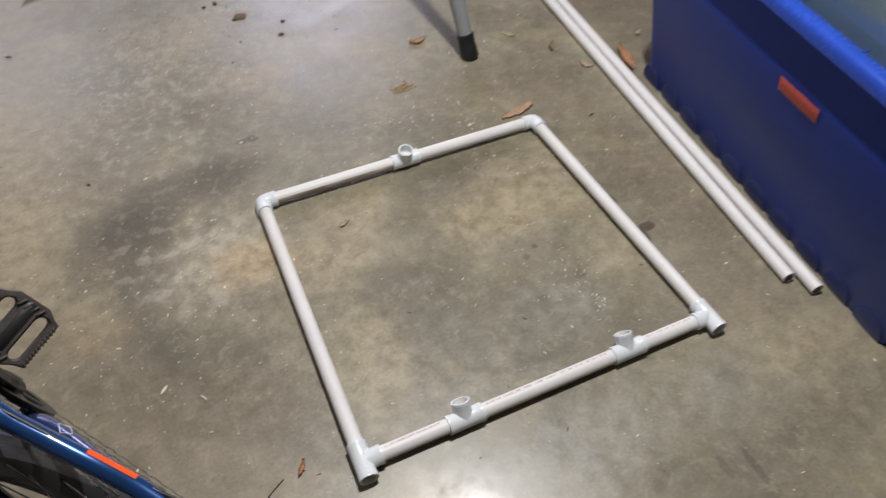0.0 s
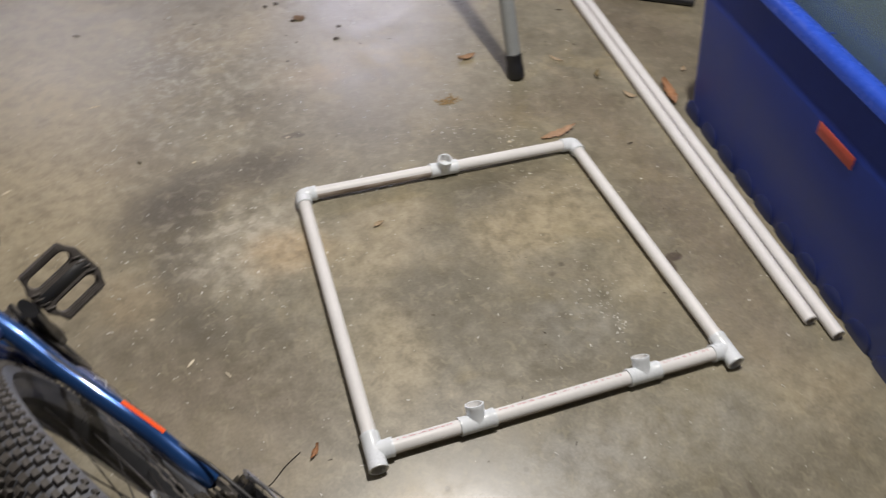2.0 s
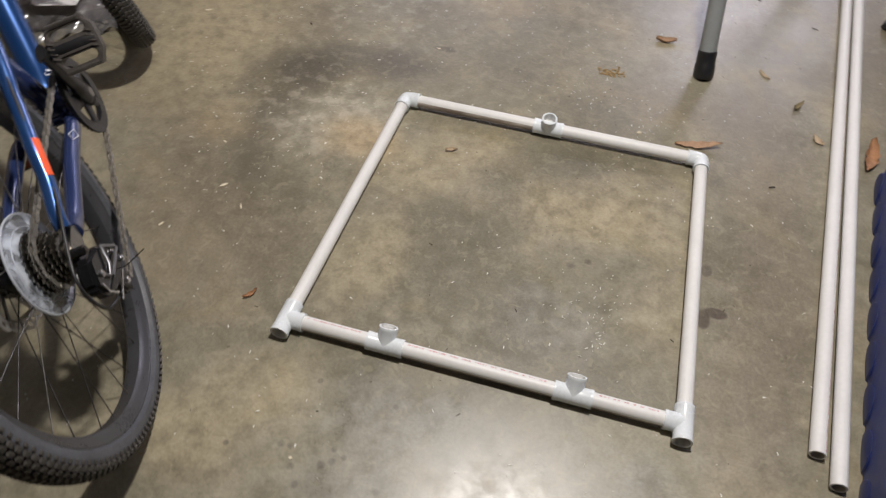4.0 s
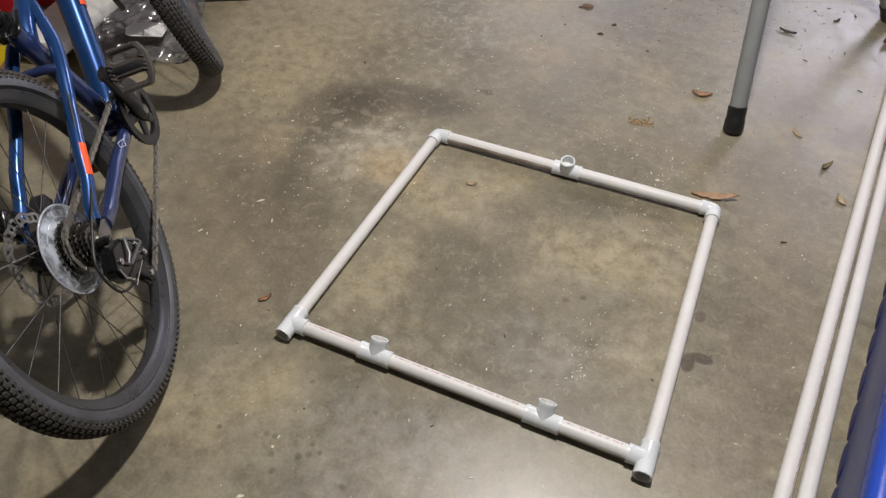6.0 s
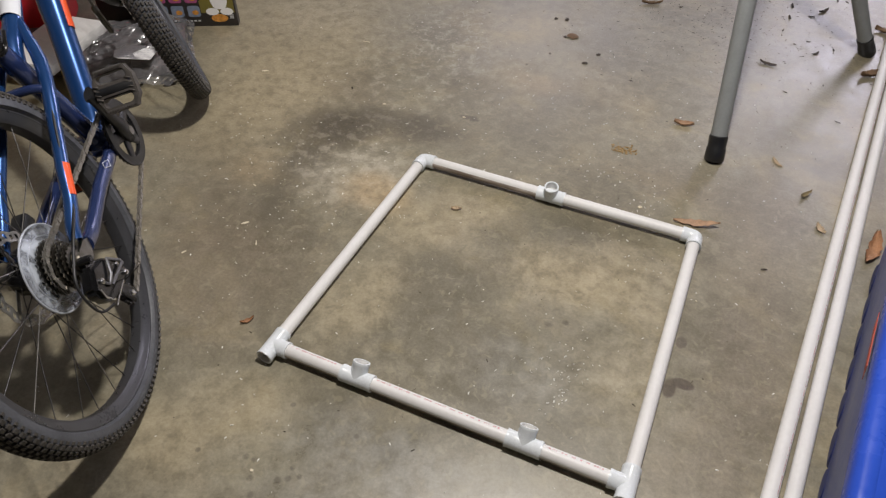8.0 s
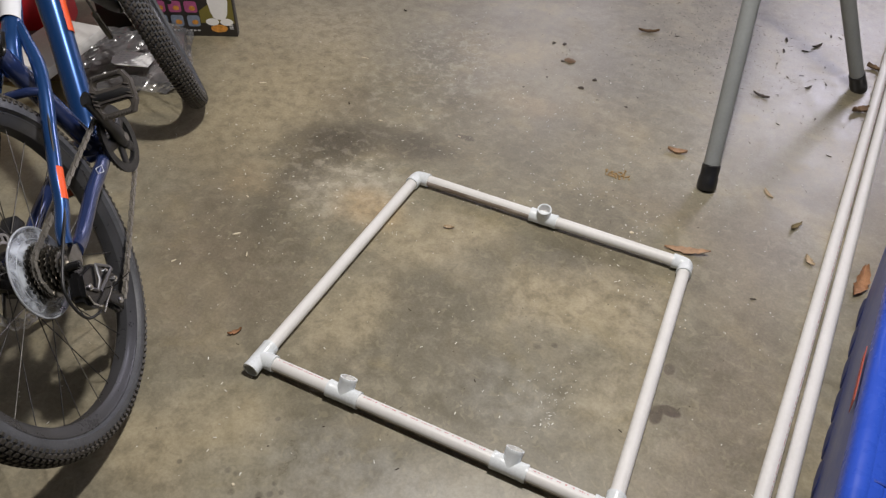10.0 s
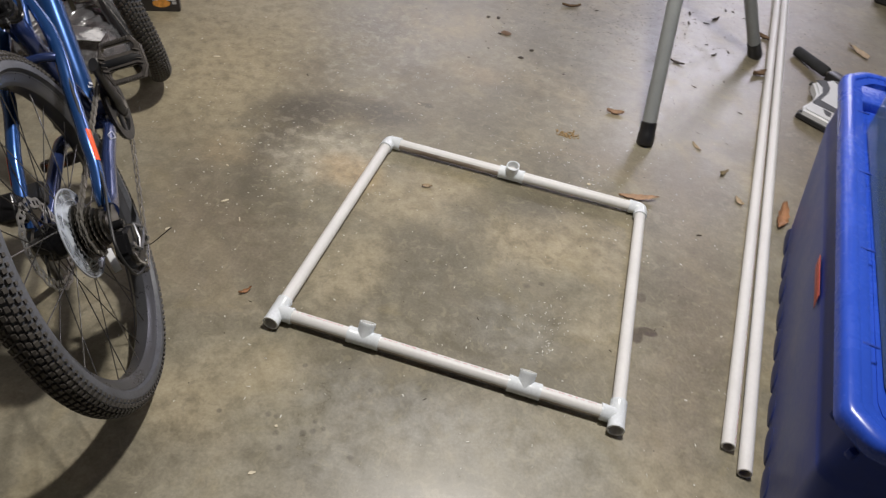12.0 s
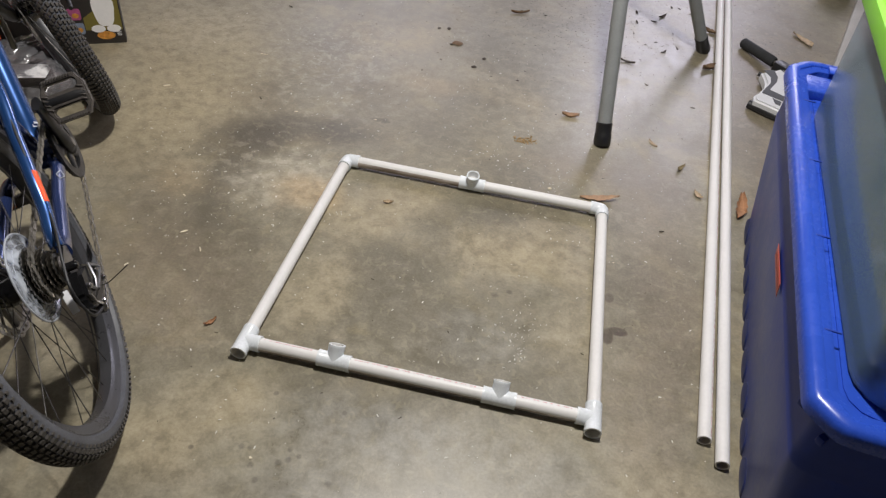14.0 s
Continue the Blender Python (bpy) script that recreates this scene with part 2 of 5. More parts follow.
GREY_FILMS = [(0.30, -0.09, 0.15, 0.06, 5, 0.6), (0.56, -0.09, 0.13, 0.07, 0, 0.5), (0.46, 0.18, 0.08, 0.07, 0, 0.5), (0.50, 1.55, 0.30, 0.25, 0, 0.4), (0.23, -0.22, 0.09, 0.05, 0, 0.45), (-0.3, 1.27, 0.12, 0.16, 0, 0.35)]
DRIFTS = [((0.402, 0.338, 0.220), TAN_DRIFTS), ((0.180, 0.143, 0.101), UMBER_AND_SHADE), ((0.128, 0.114, 0.080), OLIVE_DRIFTS), ((0.094, 0.080, 0.058), DAMP_STAINS),
          ((0.46, 0.42, 0.335), PALE_BLOOMS), ((0.46, 0.34, 0.195), RUST_BLOOMS), ((0.238, 0.230, 0.203), GREY_FILMS)]
# small dark marks: x, y, half sizes, strength
SPOTS = [(0.745, 0.282, 0.021, 0.012, 1.0), (0.723, 0.262, 0.012, 0.022, 1.0), (0.722, 0.379, 0.011, 0.015, 0.75), (0.045, 0.900, 0.030, 0.010, 0.7), (0.588, -0.242, 0.007, 0.036, 0.5), (0.541, -0.222, 0.007, 0.022, 0.5)]
# small round oil drips: x, y, radius
DRIPS = [(-0.004, -0.209, 0.006), (0.081, -0.185, 0.007), (0.097, -0.183, 0.007), (0.110, -0.216, 0.007), (0.155, -0.200, 0.008), (0.170, -0.190, 0.007), (0.166, -0.170, 0.006),
         (0.186, -0.179, 0.006), (0.128, -0.241, 0.007), (0.252, -0.217, 0.007), (0.237, -0.071, 0.006), (0.099, -0.062, 0.006), (0.467, 0.315, 0.011), (0.498, 0.331, 0.008), (0.057, 0.902, 0.016)]

M = dict(
    concrete=concrete(),
    wall=material("bare_block", (0.11, 0.10, 0.088), 0.8, vary=0.06, scale=3, bump=0.3, bump_scale=60),
    white_wall=material("white_bounce_wall", (0.82, 0.81, 0.80), 0.8, vary=0.05, scale=3, bump=0.2, bump_scale=60),
    grey_wall=material("grey_bounce_wall", (0.24, 0.225, 0.205), 0.8, vary=0.05, scale=3, bump=0.2, bump_scale=60),
    ceiling=material("ceiling_board", (0.075, 0.07, 0.062), 0.9, vary=0.04, scale=2, bump=0.2, bump_scale=80),
    pvc=material("white_pvc_pipe", (0.785, 0.775, 0.76), 0.46, vary=0.06, scale=14, rough_vary=0.08, bump=0.05, bump_scale=300),
    fitting=material("white_pvc_fitting", (0.78, 0.82, 0.85), 0.28, vary=0.03, scale=20, rough_vary=0.06),
    pvc_grimy=grimy_pvc(),
    pvc_dark=material("pipe_bore", (0.58, 0.53, 0.48), 0.6, vary=0.1, scale=60),
    print_red=material("faded_red_ink", (0.60, 0.29, 0.31), 0.6, vary=0.3, scale=90),
    navy=material("navy_plastic", (0.020, 0.047, 0.29), 0.40, spec=0.18, vary=0.12, scale=8, rough_vary=0.06, bump=0.03, bump_scale=250),
    navy_shaded=material("shaded_navy_plastic", (0.014, 0.026, 0.125), 0.45, vary=0.15, scale=10),
    blue=material("blue_lid_plastic", (0.022, 0.072, 0.46), 0.26, spec=0.5, vary=0.08, scale=10, rough_vary=0.08, bump=0.05, bump_scale=150),
    lime=material("lime_plastic", (0.24, 0.66, 0.03), 0.4, vary=0.06, scale=10, rough_vary=0.06),
    clear=clear_plastic("clear_bin_plastic", (0.92, 0.965, 0.985), 0.14, (0.45, 0.68, 0.84), 0.27),
    bag=clear_plastic("clear_wrap", (0.985, 0.985, 0.99), 0.15, (0.78, 0.78, 0.82), 0.15, 1.75),
    print_dark=material("dull_dark_ink", (0.42, 0.07, 0.05), 0.6),
    label=material("red_orange_label", (0.54, 0.085, 0.055), 0.5, vary=0.12, scale=40),
    grey_steel=material("grey_powder_coat", (0.27, 0.285, 0.285), 0.45, vary=0.1, scale=18, rough_vary=0.08, bump=0.06, bump_scale=400),
    foot=material("shiny_black_rubber", (0.016, 0.016, 0.017), 0.33, vary=0.3, scale=40, bump=0.1, bump_scale=250),
    tyre=material("dusty_tyre_rubber", (0.086, 0.090, 0.103), 0.5, vary=0.35, scale=22, bump=0.15, bump_scale=300),
    knob=material("dusty_tread", (0.062, 0.056, 0.050), 0.6, vary=0.5, scale=35, bump=0.2, bump_scale=300),
    black=material("black_plastic", (0.018, 0.018, 0.019), 0.4, vary=0.3, scale=40, rough_vary=0.12, bump=0.05, bump_scale=300),
    grey_alloy=material("grey_alloy", (0.22, 0.22, 0.235), 0.40, metal=0.8, vary=0.2, scale=60, rough_vary=0.1),
    gloss_black=material("glossy_black_plastic", (0.010, 0.010, 0.011), 0.17, vary=0.2, scale=40, rough_vary=0.06),
    pedal_grey=material("dusty_black_plastic", (0.066, 0.058, 0.052), 0.55, vary=0.5, scale=60, bump=0.2, bump_scale=300),
    rim=material("black_anodised_rim", (0.052, 0.053, 0.058), 0.33, metal=0.2, vary=0.2, scale=20, rough_vary=0.1),
    frame=material("metallic_blue_paint", (0.018, 0.072, 0.235), 0.24, metal=0.5, vary=0.10, scale=6, coat=0.8),
    frame_dark=material("dark_blue_violet_paint", (0.030, 0.050, 0.150), 0.22, metal=0.4, vary=0.10, scale=6, coat=0.8),
    orange=material("orange_decal", (0.85, 0.10, 0.02), 0.35, vary=0.05, scale=30),
    amber=material("amber_reflector", (0.32, 0.07, 0.02), 0.3, vary=0.2, scale=80),
    white_decal=material("white_decal", (0.7, 0.72, 0.76), 0.4, vary=0.04, scale=30),
    chrome=material("chromed_steel", (0.62, 0.62, 0.63), 0.22, metal=1.0, vary=0.12, scale=60, rough_vary=0.08),
    disc_steel=material("brushed_disc_steel", (0.50, 0.49, 0.48), 0.32, metal=0.8, vary=0.2, scale=60, rough_vary=0.1),
    steel=material("dull_steel", (0.30, 0.29, 0.27), 0.38, metal=1.0, vary=0.3, scale=80, rough_vary=0.12),
    spoke=material("dull_black_steel", (0.11, 0.105, 0.10), 0.4, metal=0.9, vary=0.3, scale=80),
    cog=material("oiled_cog_steel", (0.10, 0.09, 0.075), 0.4, metal=0.9, vary=0.4, scale=90, rough_vary=0.12),
    chain=material("oily_chain", (0.33, 0.31, 0.28), 0.40, metal=0.7, vary=0.4, scale=150),
    guard=clear_plastic("hazy_clear_guard", (0.93, 0.95, 0.985), 0.2, (0.82, 0.89, 1.0), 0.32, 1.6, 0.75),
    guard_edge=clear_plastic("thick_clear_edge", (0.86, 0.89, 0.94), 0.12, (0.84, 0.89, 0.98), 0.45, 1.6),
    leaf=material("dry_brown_leaf", (0.42, 0.265, 0.165), 0.75, vary=0.35, scale=60, bump=0.3, bump_scale=150),
    leaf_big=material("rust_brown_leaf", (0.37, 0.19, 0.095), 0.7, vary=0.4, scale=45, bump=0.3, bump_scale=120),
    leaf_mid=material("brown_leaf", (0.17, 0.105, 0.06), 0.75, vary=0.4, scale=60, bump=0.3, bump_scale=150),
    package=material("dark_brown_print", (0.135, 0.108, 0.108), 0.5, vary=0.3, scale=14),
    leaf_pale=material("pale_dry_leaf", (0.47, 0.36, 0.24), 0.75, vary=0.35, scale=60, bump=0.3, bump_scale=150),
    leaf_green=material("olive_dry_leaf", (0.24, 0.19, 0.10), 0.75, vary=0.35, scale=60),
    leaf_dark=material("dark_rotten_leaf", (0.06, 0.045, 0.035), 0.8, vary=0.4, scale=60),
    chip=material("pale_wood_chip", (0.74, 0.66, 0.50), 0.75, vary=0.2, scale=80),
    shaving=material("white_pvc_shaving", (0.85, 0.84, 0.78), 0.5, vary=0.08, scale=80),
    crumb=material("tan_crumbs", (0.36, 0.24, 0.11), 0.8, vary=0.4, scale=200),
    paper=material("white_printed_paper", (0.88, 0.87, 0.86), 0.75, vary=0.06, scale=10),
    carton=material("brown_cardboard", (0.36, 0.23, 0.13), 0.8, vary=0.12, scale=8, bump=0.1, bump_scale=120),
    red=material("red_plastic", (0.55, 0.018, 0.03), 0.4, vary=0.15, scale=8),
    yellow=material("yellow_tape", (0.85, 0.62, 0.02), 0.45, vary=0.06, scale=30),
    dark_print=material("black_printed_carton", (0.028, 0.024, 0.022), 0.45, vary=0.2, scale=12),
    olive_print=material("olive_printed_carton", (0.19, 0.16, 0.035), 0.45, vary=0.1, scale=12),
    pink_print=material("pink_print", (0.40, 0.09, 0.22), 0.5, vary=0.3, scale=60),
    teal_print=material("teal_print", (0.20, 0.24, 0.32), 0.5, vary=0.3, scale=60),
    food_print=material("orange_food_print", (0.62, 0.27, 0.05), 0.5, vary=0.5, scale=90),
    faint_print=material("faint_grey_ink", (0.62, 0.62, 0.64), 0.7),
    grey_print=material("grey_print", (0.5, 0.5, 0.5), 0.5),
    white_shell=material("white_plastic_shell", (0.66, 0.67, 0.68), 0.42, vary=0.06, scale=20, rough_vary=0.08),
    grey_shell=material("dark_grey_plastic", (0.045, 0.047, 0.05), 0.5, vary=0.15, scale=20),
    foam=material("black_foam_grip", (0.024, 0.025, 0.027), 0.85, vary=0.25, scale=60, bump=0.4, bump_scale=500),
    board=material("stained_white_board", (0.42, 0.405, 0.375), 0.6, vary=0.12, scale=9, bump=0.1, bump_scale=60),
)


# ------------------------------------------------------------ mesh tools
def shade(mesh, angle=38):
    for p in mesh.polygons:
        p.use_smooth = True
    mesh.set_sharp_from_angle(angle=radians(angle))


def link_mesh(name, verts, faces, mat, parent=None, label="", m=None, smooth=True):
    me = bpy.data.meshes.new(name)
    me.from_pydata([tuple(v) for v in verts], [], faces)
    me.materials.append(mat)
    if smooth:
        shade(me)
    ob = new(name, me)
    if parent is not None:
        ob.parent = parent
    if m is not None:
        ob.matrix_local = m
    if label:
        ob["label"] = label
    return ob


def part(name, bm, mat, parent=None, label="", m=None, smooth=True):
    """Links a bmesh as one mesh object under a thing or a part."""
    bmesh.ops.recalc_face_normals(bm, faces=bm.faces[:])
    me = bpy.data.meshes.new(name)
    bm.to_mesh(me)
    bm.free()
    for one in mat if isinstance(mat, (list, tuple)) else (mat,):
        me.materials.append(one)
    if smooth:
        shade(me)
    ob = new(name, me)
    if parent is not None:
        ob.parent = parent
    if m is not None:
        ob.matrix_local = m
    if label:
        ob["label"] = label
    return ob


def share(ob, name, parent, m, label=""):
    """Another object on the same mesh."""
    o = new(name, ob.data)
    o.parent, o.matrix_local = parent, m
    if label:
        o["label"] = label
    return o


def thing(name, m, label, category, group="", kind=""):
    ob = new(name)
    ob.empty_display_size = 0.05
    ob.matrix_world = m
    return tagged(ob, label, category, group, kind)


def smooth_path(points, steps=8):
    """Points along a rounded line through the given ones."""
    p = [Vector(v) for v in points]
    if len(p) < 3:
        return p
    out = []
    for i in range(len(p) - 1):
        a, b, c, d = p[max(i - 1, 0)], p[i], p[i + 1], p[min(i + 2, len(p) - 1)]
        for k in range(steps):
            t = k / steps
            out.append(0.5 * ((2 * b) + (c - a) * t + (2 * a - 5 * b + 4 * c - d) * t * t + (3 * b - a - 3 * c + d) * t ** 3))
    return out + [p[-1]]


def sweep(bm, points, radius, seg=16, caps=True, flat=1.0, up=None, closed=False, mat=0):
    """A round (or flattened) bar along the points; radius: one number or one for each point."""
    pts = [Vector(v) for v in points]
    n = len(pts)
    radii = radius if isinstance(radius, (list, tuple)) else [radius] * n
    rings, side = [], None
    for i, p in enumerate(pts):
        a, b = (pts[i - 1], pts[(i + 1) % n]) if closed else (pts[max(i - 1, 0)], pts[min(i + 1, n - 1)])
        d = (b - a).normalized()
        if side is None:
            ref = Vector(up) if up else (Vector((0, 0, 1)) if abs(d.z) < 0.9 else Vector((1, 0, 0)))
            side = d.cross(ref).normalized()
        side = (side - d * side.dot(d)).normalized()
        other = d.cross(side)
        rings.append([bm.verts.new(p + (side * math.cos(k * math.tau / seg) + other * math.sin(k * math.tau / seg) * flat) * radii[i]) for k in range(seg)])
    for i in range(n if closed else n - 1):
        r, s = rings[i], rings[(i + 1) % n]
        for k in range(seg):
            bm.faces.new((r[k], r[(k + 1) % seg], s[(k + 1) % seg], s[k])).material_index = mat
    if caps and not closed:
        bm.faces.new(rings[0][::-1]).material_index = mat
        bm.faces.new(rings[-1]).material_index = mat
    return bm


def lathe(bm, profile, seg=48, axis="y", centre=(0, 0, 0), closed=False, mat=0):
    """Turns a profile of (radius, along) round an axis."""
    rings = []
    for r, h in profile:
        ring = []
        for k in range(seg):
            a = k * math.tau / seg
            c, s = r * math.cos(a), r * math.sin(a)
            v = {"y": (c, h, s), "z": (c, s, h), "x": (h, c, s)}[axis]
            ring.append(bm.verts.new(Vector(v) + Vector(centre)))
        rings.append(ring)
    n = len(rings)
    for i in range(n if closed else n - 1):
        a, b = rings[i], rings[(i + 1) % n]
        for k in range(seg):
            bm.faces.new((a[k], a[(k + 1) % seg], b[(k + 1) % seg], b[k])).material_index = mat
    return bm


def block(bm, size, m=None, bevel=0.0, mat=0, segments=2):
    """A box with rounded edges."""
    made = bmesh.ops.create_cube(bm, size=1.0)
    bmesh.ops.scale(bm, vec=size, verts=made["verts"])
    verts = made["verts"]
    faces = {f for v in verts for f in v.link_faces}
    if bevel:
        edges = list({e for v in verts for e in v.link_edges})
        res = bmesh.ops.bevel(bm, geom=edges, offset=bevel, segments=segments, affect="EDGES", profile=0.5)
        verts = list({v for v in res["verts"]} | {v for f in res["faces"] for v in f.verts})
        seen, stack = set(verts), list(verts)
        while stack:
            for e in stack.pop().link_edges:
                for w in e.verts:
                    if w not in seen:
                        seen.add(w)
                        stack.append(w)
        verts = list(seen)
        faces = {f for v in verts for f in v.link_faces}
    for f in faces:
        f.material_index = mat
    if m is not None:
        bmesh.ops.transform(bm, matrix=m, verts=verts)
    return bm


def outline(bm, points, depth, m=None, bevel=0.0, mat=0):
    """A plate of that thickness with the outline of (x, y) points, from z = 0 up."""
    low = [bm.verts.new((x, y, 0)) for x, y in points]
    high = [bm.verts.new((x, y, depth)) for x, y in points]
    n = len(points)
    bm.faces.new(low[::-1]).material_index = mat
    bm.faces.new(high).material_index = mat
    for k in range(n):
        bm.faces.new((low[k], low[(k + 1) % n], high[(k + 1) % n], high[k])).material_index = mat
    if m is not None:
        bmesh.ops.transform(bm, matrix=m, verts=low + high)
    return bm


def between(a, b):
    """A pose at a whose x axis points at b."""
    d = (Vector(b) - Vector(a)).normalized()
    return Matrix.Translation(a) @ d.to_track_quat("X", "Z").to_matrix().to_4x4()


# ------------------------------------------------------------ setting
def setting():
    bm = bmesh.new()
    block(bm, (7.5, 11.0, 0.12), Matrix.Translation((1.25, 1.9, -0.06)))
    tagged(part("floor", bm, M["concrete"], smooth=False), "mottled olive-grey sealed concrete garage floor, stained and dusty", "floor", kind="structure")
    # walls and ceiling are unseen, added to enclose and bounce the lamp light
    for name, size, place in (("wall_north", (7.35, 0.15, 2.9), (1.25, 7.275, 1.45)), ("wall_south", (7.35, 0.15, 2.9), (1.25, -3.425, 1.45)),
                              ("wall_east", (0.15, 10.55, 2.9), (4.850, 1.925, 1.45)), ("wall_west", (0.15, 10.55, 2.9), (-2.35, 1.925, 1.45))):
        bm = bmesh.new()
        block(bm, size, Matrix.Translation(place))
        tagged(part(name, bm, M[{"wall_north": "white_wall", "wall_west": "grey_wall"}.get(name, "wall")], smooth=False), "assumed garage wall out of view, toned to set the bounce light", "wall", kind="structure")
    bm = bmesh.new()
    block(bm, (7.5, 11.0, 0.1), Matrix.Translation((1.25, 1.9, 2.95)))
    tagged(part("ceiling", bm, M["ceiling"], smooth=False), "assumed garage ceiling out of view, toned to set the bounce light", "ceiling", kind="structure")


# ------------------------------------------------------------ pvc frame
PIPE_R, FIT_R, HALF = 0.01335, 0.0168, 0.033


def pipe_mesh(bm, a, b, r=PIPE_R, wall=0.0029, grime=None):
    """A hollow pipe with cut ends and a dark bore; grime: from and to which angle of the side towards -y it is soiled."""
    a, b = Vector(a), Vector(b)
    m, length = between(a, b), (b - a).length
    before = set(bm.verts)
    lathe(bm, [(r, 0.0004), (r, length - 0.0004), (r - 0.0006, length), (r - wall, length)], 28, "x")
    lathe(bm, [(r - wall, length), (r - wall, 0)], 28, "x", mat=1)
    lathe(bm, [(r - wall, 0), (r - 0.0006, 0), (r, 0.0004)], 28, "x")
    if grime:
        for f in bm.faces:
            c = f.calc_center_median()
            if f.material_index == 0 and f.calc_area() > 0.00005 and grime[0] < math.degrees(math.atan2(c.z, -c.y)) < grime[1]:
                f.material_index = 2
    bmesh.ops.transform(bm, matrix=m, verts=[v for v in bm.verts if v not in before])


def socket(bm, a, b):
    """One arm of a fitting from its middle a to its mouth b, with a collar and an open bore."""
    a, b = Vector(a), Vector(b)
    m, length = between(a, b), (b - a).length
    before = set(bm.verts)
    lathe(bm, [(FIT_R - 0.0004, 0), (FIT_R - 0.0004, length - 0.007), (FIT_R + 0.0001, length - 0.006), (FIT_R + 0.0001, length - 0.0008),
               (FIT_R, length), (PIPE_R + 0.0002, length)], 28, "x")
    lathe(bm, [(PIPE_R + 0.0002, length), (PIPE_R + 0.0002, length - 0.019), (PIPE_R - 0.003, length - 0.0195), (PIPE_R - 0.003, 0.002)], 28, "x", mat=1)
    bmesh.ops.transform(bm, matrix=m, verts=[v for v in bm.verts if v not in before])


def tee(parent, place, run, branch):
    """A three-way fitting: two arms along run, one along branch."""
    bm = bmesh.new()
    for way in (Vector(run), -Vector(run), Vector(branch)):
        socket(bm, Vector(place), Vector(place) + way.normalized() * HALF)
    return part("tee_fitting", bm, (M["fitting"], M["pvc"]), parent, "glossy white tee fitting")


def elbow(parent, place, one, two):
    """A right-angle fitting with a rounded heel."""
    bm = bmesh.new()
    p, one, two = Vector(place), Vector(one).normalized(), Vector(two).normalized()
    bend = [p + one * 0.013, p + one * 0.006 + two * 0.0012, p + (one + two) * 0.0026, p + two * 0.006 + one * 0.0012, p + two * 0.013]
    sweep(bm, smooth_path(bend, 4), FIT_R - 0.0004, 24, caps=False)
    for way in (one, two):
        socket(bm, p + way * 0.012, p + way * (HALF - 0.002))
    return part("elbow_fitting", bm, (M["fitting"], M["pvc"]), parent, "glossy white elbow fitting")


def printing(parent, a, b, turn, rng, tall=0.0042):
    """A faded line of print along a pipe: plain bars of unreadable writing, lying on the curved wall."""
    a, b = Vector(a), Vector(b)
    m, length = between(a, b), (b - a).length
    verts, faces, x = [], [], 0.006
    while x < length - 0.01:
        w = rng.choice((0.0012, 0.0018, 0.0025, 0.0035))
        h = tall * rng.uniform(0.55, 1.0)
        base = len(verts)
        for xx in (x, x + w):
            for k in range(3):
                ang = turn + (k - 1) * h / 2 / PIPE_R
                for rad in (PIPE_R + 0.00025,):
                    verts.append(m @ Vector((xx, -math.sin(ang) * rad, math.cos(ang) * rad)))
        faces += [(base, base + 1, base + 4, base + 3), (base + 1, base + 2, base + 5, base + 4)]
        x += w + rng.choice((0.001, 0.0015, 0.003, 0.008))
    return link_mesh("printing", verts, faces, M["print_red"], parent, "faded red printed line", smooth=False)


def pipe_frame():
    rng = random.Random(4)
    root = thing("plastic_pipe_square", Matrix.Identity(4), "square of white plastic pipes and fittings lying on concrete", "pipes")
    z = FIT_R + 0.0007
    fl, fr = Vector((0.0, 0.0285, z)), Vector((0.70, 0.0285, z))
    bl, br = Vector((0.018, 0.668, z)), Vector((0.690, 0.672, z))
    left, right = (bl - fl).normalized(), (br - fr).normalized()
    front, back = (fr - fl).normalized(), (br - bl).normalized()
    t2, t3 = fl + front * 0.185, fl + front * 0.516
    t1 = bl + back * 0.333
    tee(root, fl, left, front)
    tee(root, fr, right, -front)
    for p, tilt in ((t2, 0.88), (t3, 1.02), (t1, -0.18)):
        tee(root, p, front if p is not t1 else back, Vector((0, tilt, 1)))
    elbow(root, bl, -left, back)
    elbow(root, br, -right, -back)
    g = HALF - 0.018
    for a, b in ((fl + left * g, bl - left * g), (fr + right * g, br - right * g), (fl + front * g, t2 - front * g), (t2 + front * g, t3 - front * g),
                 (t3 + front * g, fr - front * g), (bl + back * g, t1 - back * g), (t1 + back * g, br - back * g)):
        bm = bmesh.new()
        soiled = (-120, 24) if a == bl + back * g else (-120, -2) if a.y < 0.1 and b.y < 0.1 else None
        pipe_mesh(bm, a, b, grime=soiled)
        part("pipe", bm, (M["pvc"], M["pvc_dark"], M["pvc_grimy"]), root, "white plastic pipe soiled brown on one side" if soiled else "matt white plastic pipe")
    for a, b in ((fl + front * 0.035, t2 - front * 0.035), (t2 + front * 0.035, t3 - front * 0.035), (t3 + front * 0.035, fr - front * 0.035)):
        printing(root, a, b, -0.30, rng, 0.0034)


def long_pipe(near, slope, turn, label):
    root = thing("pipe", pose(*near, 0.0), label, "pipe", "loose pipes")
    bm = bmesh.new()
    a, b = Vector((0, 0, PIPE_R)), Vector((slope * 3.04, 3.04, PIPE_R))
    pipe_mesh(bm, a, b)
    part("tube", bm, (M["pvc"], M["pvc_dark"]), root)
    if turn:
        printing(root, a, b, turn, random.Random(9), 0.0032)


# ------------------------------------------------------------ storage bins
BIN_M = pose(0.98, 0.27, 0, 0, 0, -6.3)  # x: away from the frame of pipes, y: along the bin


